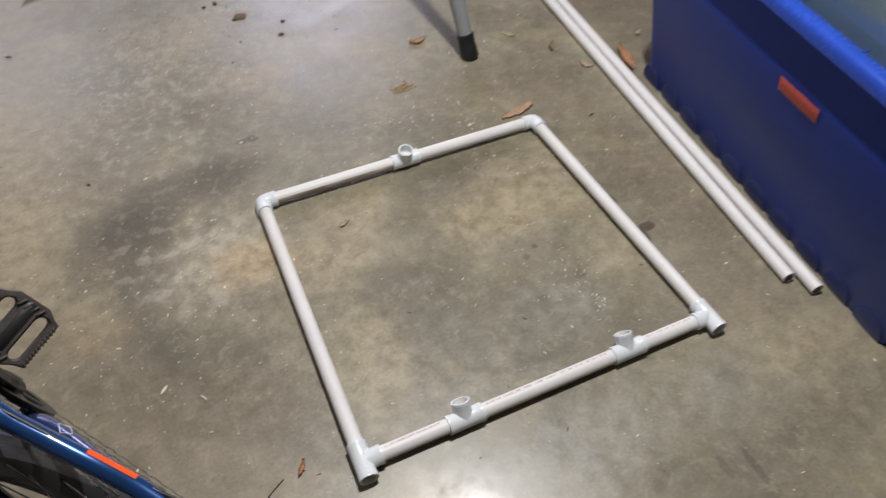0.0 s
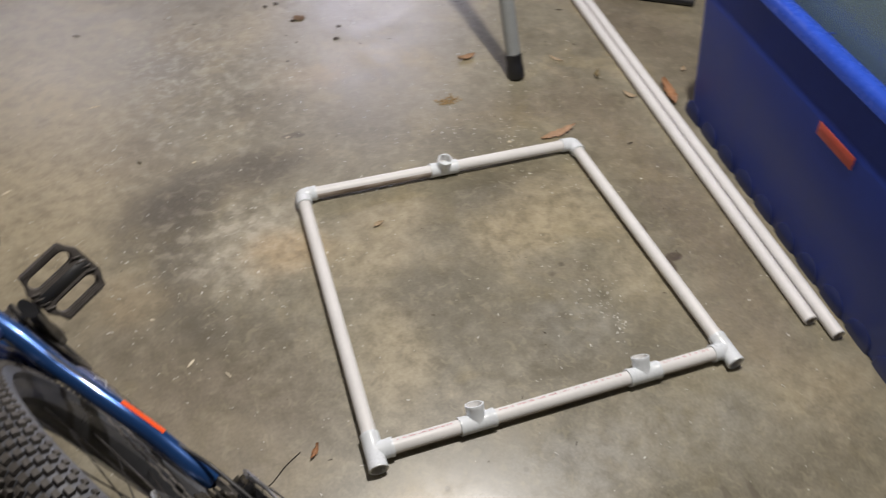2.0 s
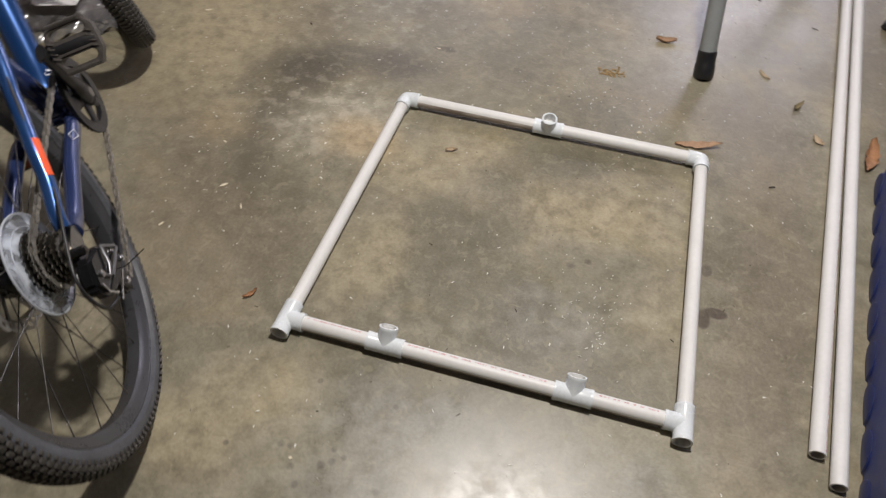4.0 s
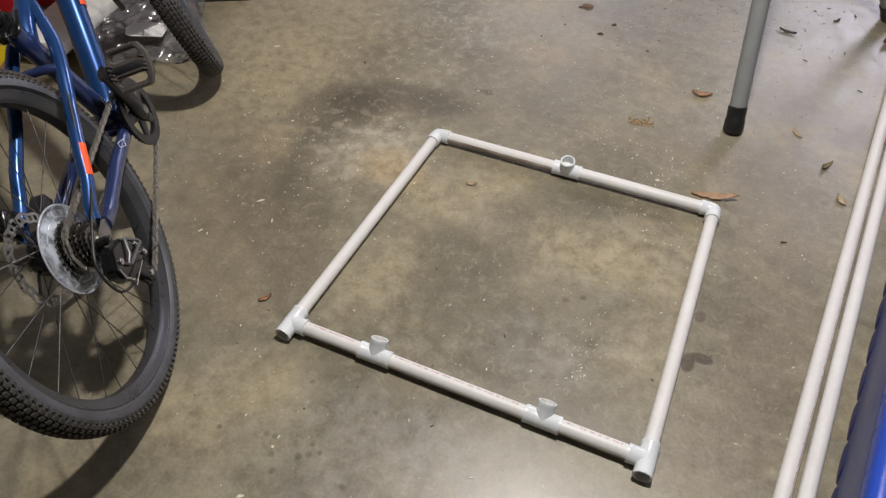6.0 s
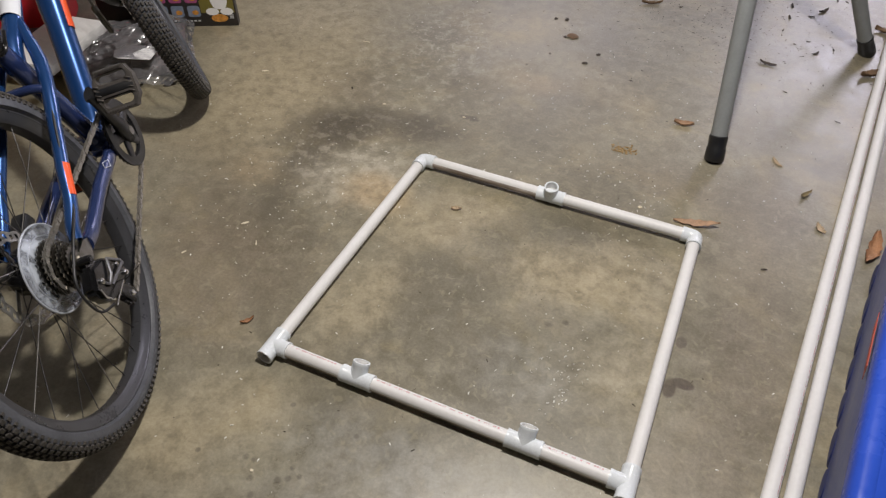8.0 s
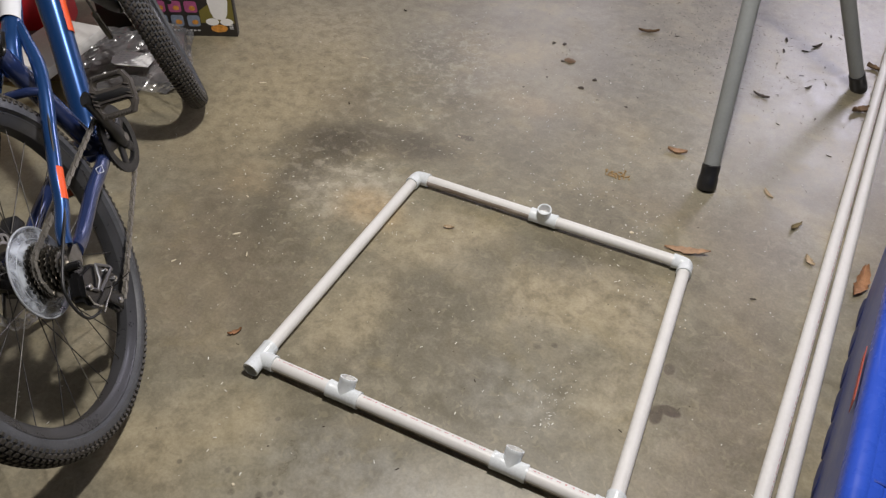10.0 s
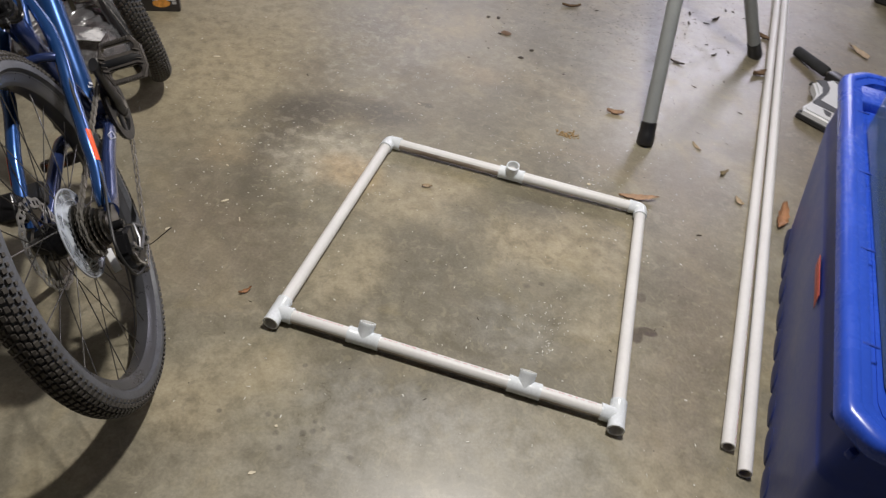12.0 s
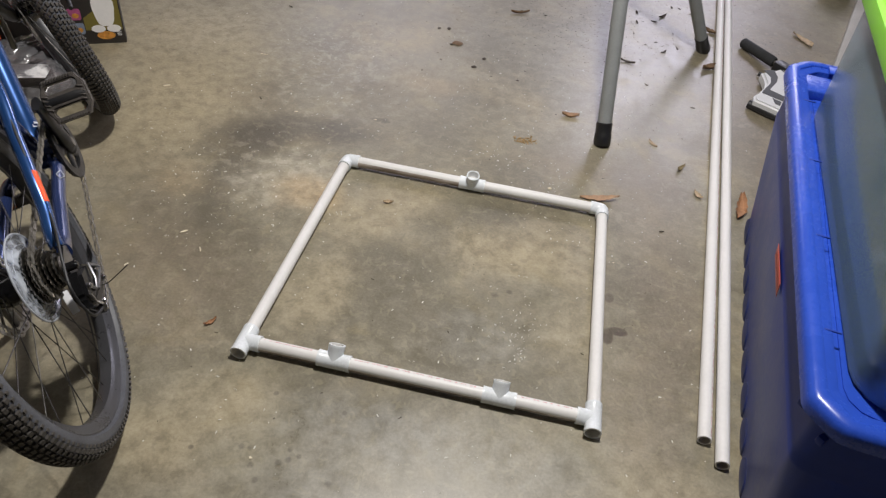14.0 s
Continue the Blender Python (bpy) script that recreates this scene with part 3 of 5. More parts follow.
def rounded(w0, w1, l0, l1, r, seg=4):
    """A rectangle from (w0, l0) to (w1, l1) with rounded corners."""
    out = []
    for cx, cy, a0 in ((w1 - r, l1 - r, 0), (w0 + r, l1 - r, 90), (w0 + r, l0 + r, 180), (w1 - r, l0 + r, 270)):
        for k in range(seg + 1):
            a = radians(a0 + 90 * k / seg)
            out.append((cx + r * math.cos(a), cy + r * math.sin(a)))
    return out


def loft(bm, rings, cap_low=False, cap_high=False, mat=0):
    """Skins a pile of outlines of equal count: rows of (points, z)."""
    made = [[bm.verts.new((x, y, z)) for x, y in pts] for pts, z in rings]
    n = len(made[0])
    for a, b in zip(made, made[1:]):
        for k in range(n):
            bm.faces.new((a[k], a[(k + 1) % n], b[(k + 1) % n], b[k])).material_index = mat
    if cap_low:
        bm.faces.new(made[0][::-1]).material_index = mat
    if cap_high:
        bm.faces.new(made[-1]).material_index = mat
    return made


def blue_tote():
    root = thing("storage_tote", BIN_M, "large navy blue plastic storage tote with a bright blue lid", "storage bin")
    W, L0, L1 = 0.50, -0.43, 0.455

    def ring(grow, r=0.05, seg=3):
        return rounded(0.033 - grow, W + grow, L0 - grow, L1 + grow, r, seg)

    bm = bmesh.new()
    low = [(ring(-0.004, 0.018), 0.0), (ring(0.0, 0.018), 0.006), (ring(0.050, 0.026), 0.322), (ring(0.0508, 0.027), 0.329), (ring(0.0496, 0.027), 0.338), (ring(0.0500, 0.028), 0.352), (ring(0.051, 0.032), 0.4315)]
    inner = [(ring(0.047, 0.030), 0.4315), (ring(0.044, 0.024), 0.33), (ring(-0.005, 0.016), 0.008)]
    loft(bm, low + inner, True, True)
    part("body", bm, M["navy"], root, "navy blue tapered body")
    # scalloped ribs along the foot of the long side, notch shade put into their colour
    slope = 0.052 / 0.319
    for k in range(10):
        y = L0 + 0.05 + k * 0.091
        bm = bmesh.new()
        rows = []
        for z, out, half in ((0.0, 0.0050, 0.040), (0.014, 0.0060, 0.0395), (0.026, 0.0052, 0.036), (0.036, 0.0030, 0.029), (0.044, 0.0018, 0.019), (0.049, 0.0003, 0.009)):
            x = 0.0345 - slope * z
            pts = [(x + 0.002, y - half)] + [(x - out * math.sin(math.pi * j / 6) ** 0.7, y - half * math.cos(math.pi * j / 6)) for j in range(1, 6)] + [(x + 0.002, y + half)]
            rows.append((pts, z))
        loft(bm, rows, True, True)
        part("rib", bm, M["navy_shaded"], root, "moulded rib, darkened for the shade between the ribs")
    bm = bmesh.new()
    def cut(grow, c):
        """The lid's outline, with cut corners."""
        a0, a1, b0, b1 = 0.026 - grow, W + grow, -0.438 - grow, 0.433 + grow
        out = []
        for cx, cy, sx, sy in ((a1, b1, -1, -1), (a0, b1, 1, -1), (a0, b0, 1, 1), (a1, b0, -1, 1)):
            ring_pts = [(cx, cy + sy * c * 0.66), (cx + sx * c * 0.05, cy + sy * c * 0.50), (cx + sx * c * 0.40, cy + sy * c * 0.15), (cx + sx * c * 0.55, cy + sy * c * 0.04), (cx + sx * c * 0.78, cy)]
            out += ring_pts if sx == sy else ring_pts[::-1]
        return out
    skirt = [(cut(0.066, 0.072), 0.433), (cut(0.071, 0.075), 0.434), (cut(0.0715, 0.075), 0.447), (cut(0.0703, 0.0745), 0.4545), (cut(0.0672, 0.073), 0.4597), (cut(0.0625, 0.071), 0.4625), (cut(0.056, 0.066), 0.4635), (cut(0.051, 0.062), 0.4632),
             (cut(0.048, 0.06), 0.4618), (cut(0.047, 0.06), 0.4585), (cut(0.034, 0.05), 0.4575), (cut(0.032, 0.05), 0.456), (cut(0.031, 0.05), 0.441), (cut(0.028, 0.045), 0.4355)]
    loft(bm, skirt + [(cut(0.026, 0.045), 0.4325), (cut(0.062, 0.07), 0.4325)], True, True)
    # raised floor of the lid
    lid = part("lid", bm, M["blue"], root, "bright blue lid with a raised rim")
    bm = bmesh.new()
    outline(bm, rounded(0.012, W - 0.02, L0 - 0.02, L1 - 0.03, 0.04, 3), 0.004, Matrix.Translation((0, 0, 0.4310)))
    part("lid_panel", bm, M["blue"], lid)
    bm = bmesh.new()
    block(bm, (0.25, 0.070, 0.024), pose(0.115, 0.409, 0.4440), 0.005, segments=3)
    part("end_shelf", bm, M["blue"], lid)
    bm = bmesh.new()
    block(bm, (0.13, 0.030, 0.006), pose(0.105, L1 + 0.012, 0.4625), 0.0025)
    part("handle", bm, M["blue"], lid)
    # slot and notches are solid navy blocks, the recess shade given as colour
    bm = bmesh.new()
    block(bm, (0.11, 0.018, 0.003), pose(0.105, L1 - 0.008, 0.4580), 0.001)
    part("hand_slot", bm, M["navy"], lid, "moulded slot, a navy block for its shade")
    for y in (0.319, 0.099, -0.122, -0.334):
        bm = bmesh.new()
        block(bm, (0.024, 0.0035, 0.0024), pose(-0.006, y, 0.4575), 0.0008)
        part("notch", bm, M["navy"], lid, "moulded notch, a navy block for its shade")
    bm = bmesh.new()
    z0 = 0.313
    m = Matrix.Translation((0.033 - slope * z0 - 0.0012, -0.052, z0)) @ pose(0, 0, 0, 0, -math.degrees(math.atan(slope)), 0)
    block(bm, (0.0010, 0.112, 0.030), m, 0.0003)
    label = part("label", bm, M["label"], root, "red-orange sticker with faint print")
    bm = bmesh.new()
    for k in range(11):
        block(bm, (0.0004, 0.005, 0.007 + 0.003 * (k % 3 == 0)), m @ pose(-0.00065, -0.045 + k * 0.009, 0), 0)
    part("sticker_print", bm, M["print_dark"], label, "faint dark print", smooth=False)
    for x, y in ((-0.008, L0 - 0.055), (-0.028, L0)):
        bm = bmesh.new()
        block(bm, (0.011, 0.011, 0.014), pose(x, y, 0.406, 0, 0, 45), 0.002)
        part("lid_clip", bm, M["navy"], root)


def clear_tote():
    root = thing("clear_tote", BIN_M @ pose(0.014, -0.03, 0.4354, 0, 0, 0.8), "clear plastic storage box with a lime green lid", "storage bin")
    W, L0, L1 = 0.42, -0.41, 0.31

    def ring(grow, r=0.05, end=0.0):
        return rounded(0.0 - grow, W + grow, L0 - grow, L1 + grow + end, r, 4)

    bm = bmesh.new()
    loft(bm, [(ring(-0.004, 0.06, 0.07), 0.0), (ring(0.0, 0.06, 0.07), 0.004), (ring(0.012, 0.05, 0.035), 0.272), (ring(0.010, 0.05, 0.035), 0.272), (ring(-0.002, 0.06, 0.07), 0.006)], True, True)
    part("body", bm, M["clear"], root, "milky clear plastic body")
    bm = bmesh.new()
    loft(bm, [(ring(g, 0.05, 0.045), z) for g, z in ((0.013, 0.250), (0.024, 0.250), (0.026, 0.256), (0.025, 0.284), (0.019, 0.290), (0.0, 0.290), (-0.005, 0.282))], False, True)
    part("lid", bm, M["lime"], root, "lime green lid")


# ------------------------------------------------------------ folding stand
def folding_stand():
    root = thing("folding_stand", Matrix.Identity(4), "grey steel folding stand on slanted tube legs with black rubber feet", "stand")
    for foot, top in ((Vector((0.679, 0.990, 0)), Vector((0.564, 1.405, 1.0))), (Vector((1.012, 1.705, 0)), Vector((0.523, 1.373, 1.0)))):
        way = (top - foot).normalized()
        bm = bmesh.new()
        sweep(bm, [foot + way * 0.03, foot + way * 0.12, top], 0.0200, 24)
        leg = part("leg", bm, M["grey_steel"], root, "grey painted steel tube leg")
        bm = bmesh.new()
        flat = Vector((0, 0, 1))
        sweep(bm, [foot + Vector((0, 0, 0.0)) + way * 0.0, foot + way * 0.006, foot + way * 0.033, foot + way * 0.036, foot + way * 0.064, foot + way * 0.066],
              [0.0222, 0.0246, 0.0240, 0.0222, 0.0230, 0.0212], 24, up=(1, 0, 0))
        part("foot", bm, M["foot"], leg, "black ribbed rubber foot")
    bm = bmesh.new()
    block(bm, (0.075, 0.06, 0.04), Matrix.Translation((0.5435, 1.389, 1.0)) @ pose(0, 0, 0, 0, 0, 38), 0.008)
    part("hinge_block", bm, M["black"], root, "black hinge block")


# ------------------------------------------------------------ bicycle
WHEEL_R, TYRE_R, AXLE_Z, AXLE_X = 0.304, 0.0265, 0.292, 0.020


def bike_pose(contact, yaw, lean):
    h = Vector((math.cos(radians(yaw)), math.sin(radians(yaw)), 0))
    left = Vector((-h.y, h.x, 0))
    u = Vector((0, 0, 1)) * math.cos(radians(lean)) + left * math.sin(radians(lean))
    y = left * math.cos(radians(lean)) - Vector((0, 0, 1)) * math.sin(radians(lean))
    m = Matrix((h, y, u)).transposed().to_4x4()
    return Matrix.Translation(contact) @ m


def tyre_verts(knob_rows, count):
    """The casing and its knobs, as two lists of corners and faces, round the y axis."""
    prof = [(0.2655, -0.0180), (0.2675, -0.0205)]
    for k in range(13):
        a = radians(-98 + 196 * k / 12)
        prof.append((WHEEL_R - TYRE_R - 0.004 + (TYRE_R) * math.cos(a), TYRE_R * math.sin(a) * 1.0))
    prof += [(0.2675, 0.0205), (0.2655, 0.0180)]
    seg = 96
    v = [(r * math.cos(i * math.tau / seg), y, r * math.sin(i * math.tau / seg)) for i in range(seg) for r, y in prof]
    n = len(prof)
    f = [(i * n + k, i * n + k + 1, ((i + 1) % seg) * n + k + 1, ((i + 1) % seg) * n + k) for i in range(seg) for k in range(n - 1)]
    kv, kf = [], []
    for row, (ang, long, wide, tall, shift) in enumerate(knob_rows):
        for i in range(count):
            mid = (i + shift) * math.tau / count
            b = len(kv)
            for dr in (0.0005, tall):
                shrink = 1.0 if dr < 0.001 else 0.82
                for da, dl in ((-1, -1), (1, -1), (1, 1), (-1, 1)):
                    a = radians(ang) + da * wide / 2 / TYRE_R * shrink
                    rr = TYRE_R + dr
                    rad, y = WHEEL_R - TYRE_R - 0.004 + rr * math.cos(a), rr * math.sin(a)
                    th = mid + dl * long / 2 / WHEEL_R * shrink
                    kv.append((rad * math.cos(th), y, rad * math.sin(th)))
            kf += [(b, b + 1, b + 2, b + 3), (b + 4, b + 7, b + 6, b + 5)] + [(b + k, b + 4 + k, b + 4 + (k + 1) % 4, b + (k + 1) % 4) for k in range(4)]
    return v, f, kv, kf


def wheel(parent, name, m, rear):
    bm = bmesh.new()
    lathe(bm, [(0.2670, -0.0175), (0.2662, -0.0196), (0.2640, -0.0198), (0.2615, -0.0180), (0.2530, -0.0165), (0.2462, -0.0105), (0.2445, 0), (0.2462, 0.0105), (0.2530, 0.0165), (0.2615, 0.0180), (0.2640, 0.0198),
               (0.2662, 0.0196), (0.2670, 0.0175), (0.258, 0.012), (0.258, -0.012)], 96, "y", closed=True)
    rim = part(name, bm, M["rim"], parent, "black alloy rim", m)
    rows = [(0, 0.0095, 0.0065, 0.0042, 0.0), (17, 0.0085, 0.0055, 0.0042, 0.3), (-17, 0.0085, 0.0055, 0.0042, 0.3), (33, 0.0088, 0.0060, 0.0044, 0.6), (-33, 0.0088, 0.0060, 0.0044, 0.6),
            (50, 0.0080, 0.0065, 0.0042, 0.9), (-50, 0.0080, 0.0065, 0.0042, 0.9), (66, 0.006, 0.005, 0.0025, 0.4), (-66, 0.006, 0.005, 0.0025, 0.4)]
    v, f, kv, kf = tyre_verts(rows, 138)
    t = link_mesh("tyre", v, f, M["tyre"], rim, "dusty black tyre with smooth side walls")
    link_mesh("tread", kv, kf, M["knob"], t, "knobbly dusty tread", smooth=False)
    bm = bmesh.new()
    lathe(bm, [(0.004, -0.062), (0.009, -0.060), (0.009, -0.020), (0.026, -0.0145), (0.026, -0.0105), (0.025, -0.007), (0.026, 0.012), (0.031, 0.020), (0.031, 0.034), (0.028, 0.046), (0.016, 0.050), (0.011, 0.060), (0.004, 0.062)], 28, "y")
    part("hub", bm, M["gloss_black"], rim, "black hub")
    count = 28
    for i in range(count):
        side = 1 if i % 2 else -1
        a = i * math.tau / count
        lead = radians(26) * (1 if (i // 2) % 2 else -1)
        p = Vector((0.023 * math.cos(a + lead * 2.2), 0.031 if side > 0 else -0.0115, 0.023 * math.sin(a + lead * 2.2)))
        q = Vector((0.2485 * math.cos(a), side * 0.003, 0.2485 * math.sin(a)))
        bm = bmesh.new()
        sweep(bm, [p, q], 0.00095, 6)
        # every fourth spoke in lighter steel, imitating the shine that some catch
        part("spoke", bm, M["spoke"] if i % 4 else M["steel"], rim)
    # brake disc on the left: two thin rings joined by slanted bars, so that slots stay open between them
    bm = bmesh.new()
    seg = 128
    for r0, r1, amp in ((0.0752, 0.0798, 0.0018), (0.0625, 0.0670, 0.0018)):
        rings = []
        for r, y in ((r1, 0.040), (r1, 0.042), (r0, 0.042), (r0, 0.040)):
            rings.append([bm.verts.new(((r + amp * math.cos(16 * k * math.tau / seg)) * math.cos(k * math.tau / seg), y, (r + amp * math.cos(16 * k * math.tau / seg)) * math.sin(k * math.tau / seg))) for k in range(seg)])
        for a, b in zip(rings, rings[1:] + rings[:1]):
            for k in range(seg):
                bm.faces.new((a[k], a[(k + 1) % seg], b[(k + 1) % seg], b[k]))
    for k in range(32):
        a = k * math.tau / 32
        sweep(bm, [(0.064 * math.cos(a), 0.041, 0.064 * math.sin(a)), (0.078 * math.cos(a + 0.09), 0.041, 0.078 * math.sin(a + 0.09))], 0.0036, 6, flat=0.28, up=(0, 1, 0))
    part("brake_disc", bm, M["disc_steel"], rim, "slotted wavy steel brake disc")
    for k in range(6):
        a = k * math.tau / 6
        bm = bmesh.new()
        sweep(bm, [(0.02 * math.cos(a), 0.041, 0.02 * math.sin(a)), (0.066 * math.cos(a + 0.5), 0.041, 0.066 * math.sin(a + 0.5))], 0.0045, 8, flat=0.3, up=(0, 1, 0))
        part("disc_arm", bm, M["steel"], rim)
    if rear:
        bm = bmesh.new()
        lathe(bm, [(0.030, -0.0335), (0.034, -0.0345), (0.048, -0.0335), (0.056, -0.0300), (0.068, -0.0275), (0.0725, -0.0305), (0.0755, -0.0300), (0.0740, -0.0280), (0.069, -0.0255), (0.056, -0.0285), (0.048, -0.0320), (0.034, -0.0330)], 64, "y", closed=True)
        guard = part("spoke_guard", bm, M["guard"], rim, "hazy clear plastic spoke guard", Matrix.Translation((0, 0.015, 0)))
        for r, y, thick in ((0.0752, -0.0300, 0.0017), (0.0560, -0.0305, 0.0007)):
            bm = bmesh.new()
            sweep(bm, [(r * math.cos(k * math.tau / 64), y, r * math.sin(k * math.tau / 64)) for k in range(64)], thick, 8, closed=True, up=(0, 1, 0))
            part("guard_rim", bm, M["guard_edge"], guard, "thick pale moulded edge")
        cass = None
        for k in range(7):
            r = 0.0460 - k * 0.0036
            y = -0.0215 - k * 0.0060
            teeth = 30 - 2 * k
            bm = bmesh.new()
            pts = []
            for i in range(teeth * 4):
                a = i * math.tau / teeth / 4
                rr = r + (0.0, 0.003, 0.003, 0.0)[i % 4]
                pts.append((rr * math.cos(a), rr * math.sin(a)))
            outline(bm, pts, 0.0019, Matrix.Translation((0, y, 0)) @ pose(0, 0, 0, 90))
            ob = part("cassette" if cass is None else "cog", bm, M["cog"] if k % 2 else M["steel"], cass or rim, "oily steel cog", smooth=False)
            cass = cass or ob
        bm = bmesh.new()
        lathe(bm, [(0.0, -0.070), (0.010, -0.070), (0.013, -0.066), (0.018, -0.064), (0.020, -0.020), (0.0, -0.020)], 24, "y")
        part("cassette_core", bm, M["cog"], cass)
    return rim


def pierced_plate(bm, outer, holes, depth):
    """A flat plate with openings, from -depth / 2 to depth / 2."""
    edges = []
    for ring in [outer] + holes:
        v = [bm.verts.new((x, y, -depth / 2)) for x, y in ring]
        edges += [bm.edges.new((v[k], v[(k + 1) % len(v)])) for k in range(len(v))]
    bmesh.ops.triangle_fill(bm, use_beauty=True, use_dissolve=False, edges=edges)
    raised = bmesh.ops.extrude_face_region(bm, geom=bm.faces[:])
    bmesh.ops.translate(bm, vec=(0, 0, depth), verts=[v for v in raised["geom"] if isinstance(v, bmesh.types.BMVert)])


def slot(x, y0, y1, r, seg=6):
    """The outline of a long opening along y with round ends."""
    return [(x + r * math.cos(radians(180 * k / seg)), y1 - r + r * math.sin(radians(180 * k / seg))) for k in range(seg + 1)] + \
           [(x - r * math.cos(radians(180 * k / seg)), y0 + r - r * math.sin(radians(180 * k / seg))) for k in range(seg + 1)]


def pedal(parent, place, tilt, out):
    """A moulded platform pedal with two long windows; out: +1 or -1, the side to which it sticks out."""
    m = Matrix.Translation(place) @ pose(0, 0, 0, 0, tilt, 0)
    w, half, y0 = 0.080, 0.0385, 0.010 * out
    ring = [(-0.016, 0.0), (0.016, 0.0), (0.027, 0.006), (half, 0.009), (half, 0.0695), (0.029, 0.0735), (0.019, w), (-0.019, w), (-0.029, 0.0735), (-half, 0.0695), (-half, 0.009), (-0.027, 0.006)]
    bm = bmesh.new()
    pierced_plate(bm, [(x, y0 + out * y) for x, y in ring], [[(x, y0 + out * y) for x, y in slot(c, 0.0095, 0.069, 0.0085)] for c in (-0.0215, 0.0215)], 0.019)
    bmesh.ops.bevel(bm, geom=[e for e in bm.edges if len(e.link_faces) == 2 and e.calc_face_angle(0) > 1.0 and abs(e.verts[0].co.z - e.verts[1].co.z) < 1e-5], offset=0.0022, segments=2, affect="EDGES")
    body = part("pedal", bm, M["pedal_grey"], parent, "dusty scuffed black plastic platform pedal", m)
    bm = bmesh.new()
    lathe(bm, [(0.0, 0.002), (0.0095, 0.002), (0.0120, 0.006), (0.0120, w - 0.008), (0.0095, w - 0.003), (0.0, w - 0.002)], 18, "y")
    bmesh.ops.transform(bm, matrix=pose(0, y0, 0) @ Matrix.Diagonal((1, out, 1, 1)), verts=bm.verts[:])
    part("axle_sleeve", bm, M["black"], body)
    for c in (-0.0365, 0.0365):
        bm = bmesh.new()
        for k in range(11):
            block(bm, (0.0062, 0.0028, 0.0225), pose(c, y0 + out * (0.013 + k * 0.005), 0, 0, 0, 32 * out), 0.0007, segments=1)
        part("grip_ribs", bm, M["pedal_grey"], body, "slanted moulded grip ribs")
    for yy in (0.007, w - 0.009):
        bm = bmesh.new()
        for k in range(4):
            block(bm, (0.0026, 0.012, 0.0235), pose(-0.012 + k * 0.008, y0 + out * yy, 0, 0, 0, 25 * out), 0.0007, segments=1)
        part("grip_ribs", bm, M["pedal_grey"], body)
    bm = bmesh.new()
    sweep(bm, [(0, -out * 0.012, 0), (0, y0 + out * 0.004, 0)], 0.0065, 14)
    part("axle", bm, M["steel"], body)
    if out > 0:
        bm = bmesh.new()
        block(bm, (0.004, w * 0.5, 0.014), pose(-half - 0.002, y0 + out * w / 2, 0), 0.001)
        part("reflector", bm, M["amber"], body, "dull orange reflector")
    return body


def half_sleeve(bm, points, radius, face, spread):
    """A strip that lies on the side of a tube which looks towards face; spread: degrees to each side."""
    pts = [Vector(v) for v in points]
    rows = []
    for i, p in enumerate(pts):
        d = (pts[min(i + 1, len(pts) - 1)] - pts[max(i - 1, 0)]).normalized()
        n = Vector(face)
        n = (n - d * n.dot(d)).normalized()
        t = d.cross(n)
        rows.append([bm.verts.new(p + (n * math.cos(radians(a)) + t * math.sin(radians(a))) * radius) for a in [-spread + 2 * spread * k / 8 for k in range(9)]])
    for a, b in zip(rows, rows[1:]):
        for k in range(8):
            bm.faces.new((a[k], a[k + 1], b[k + 1], b[k]))


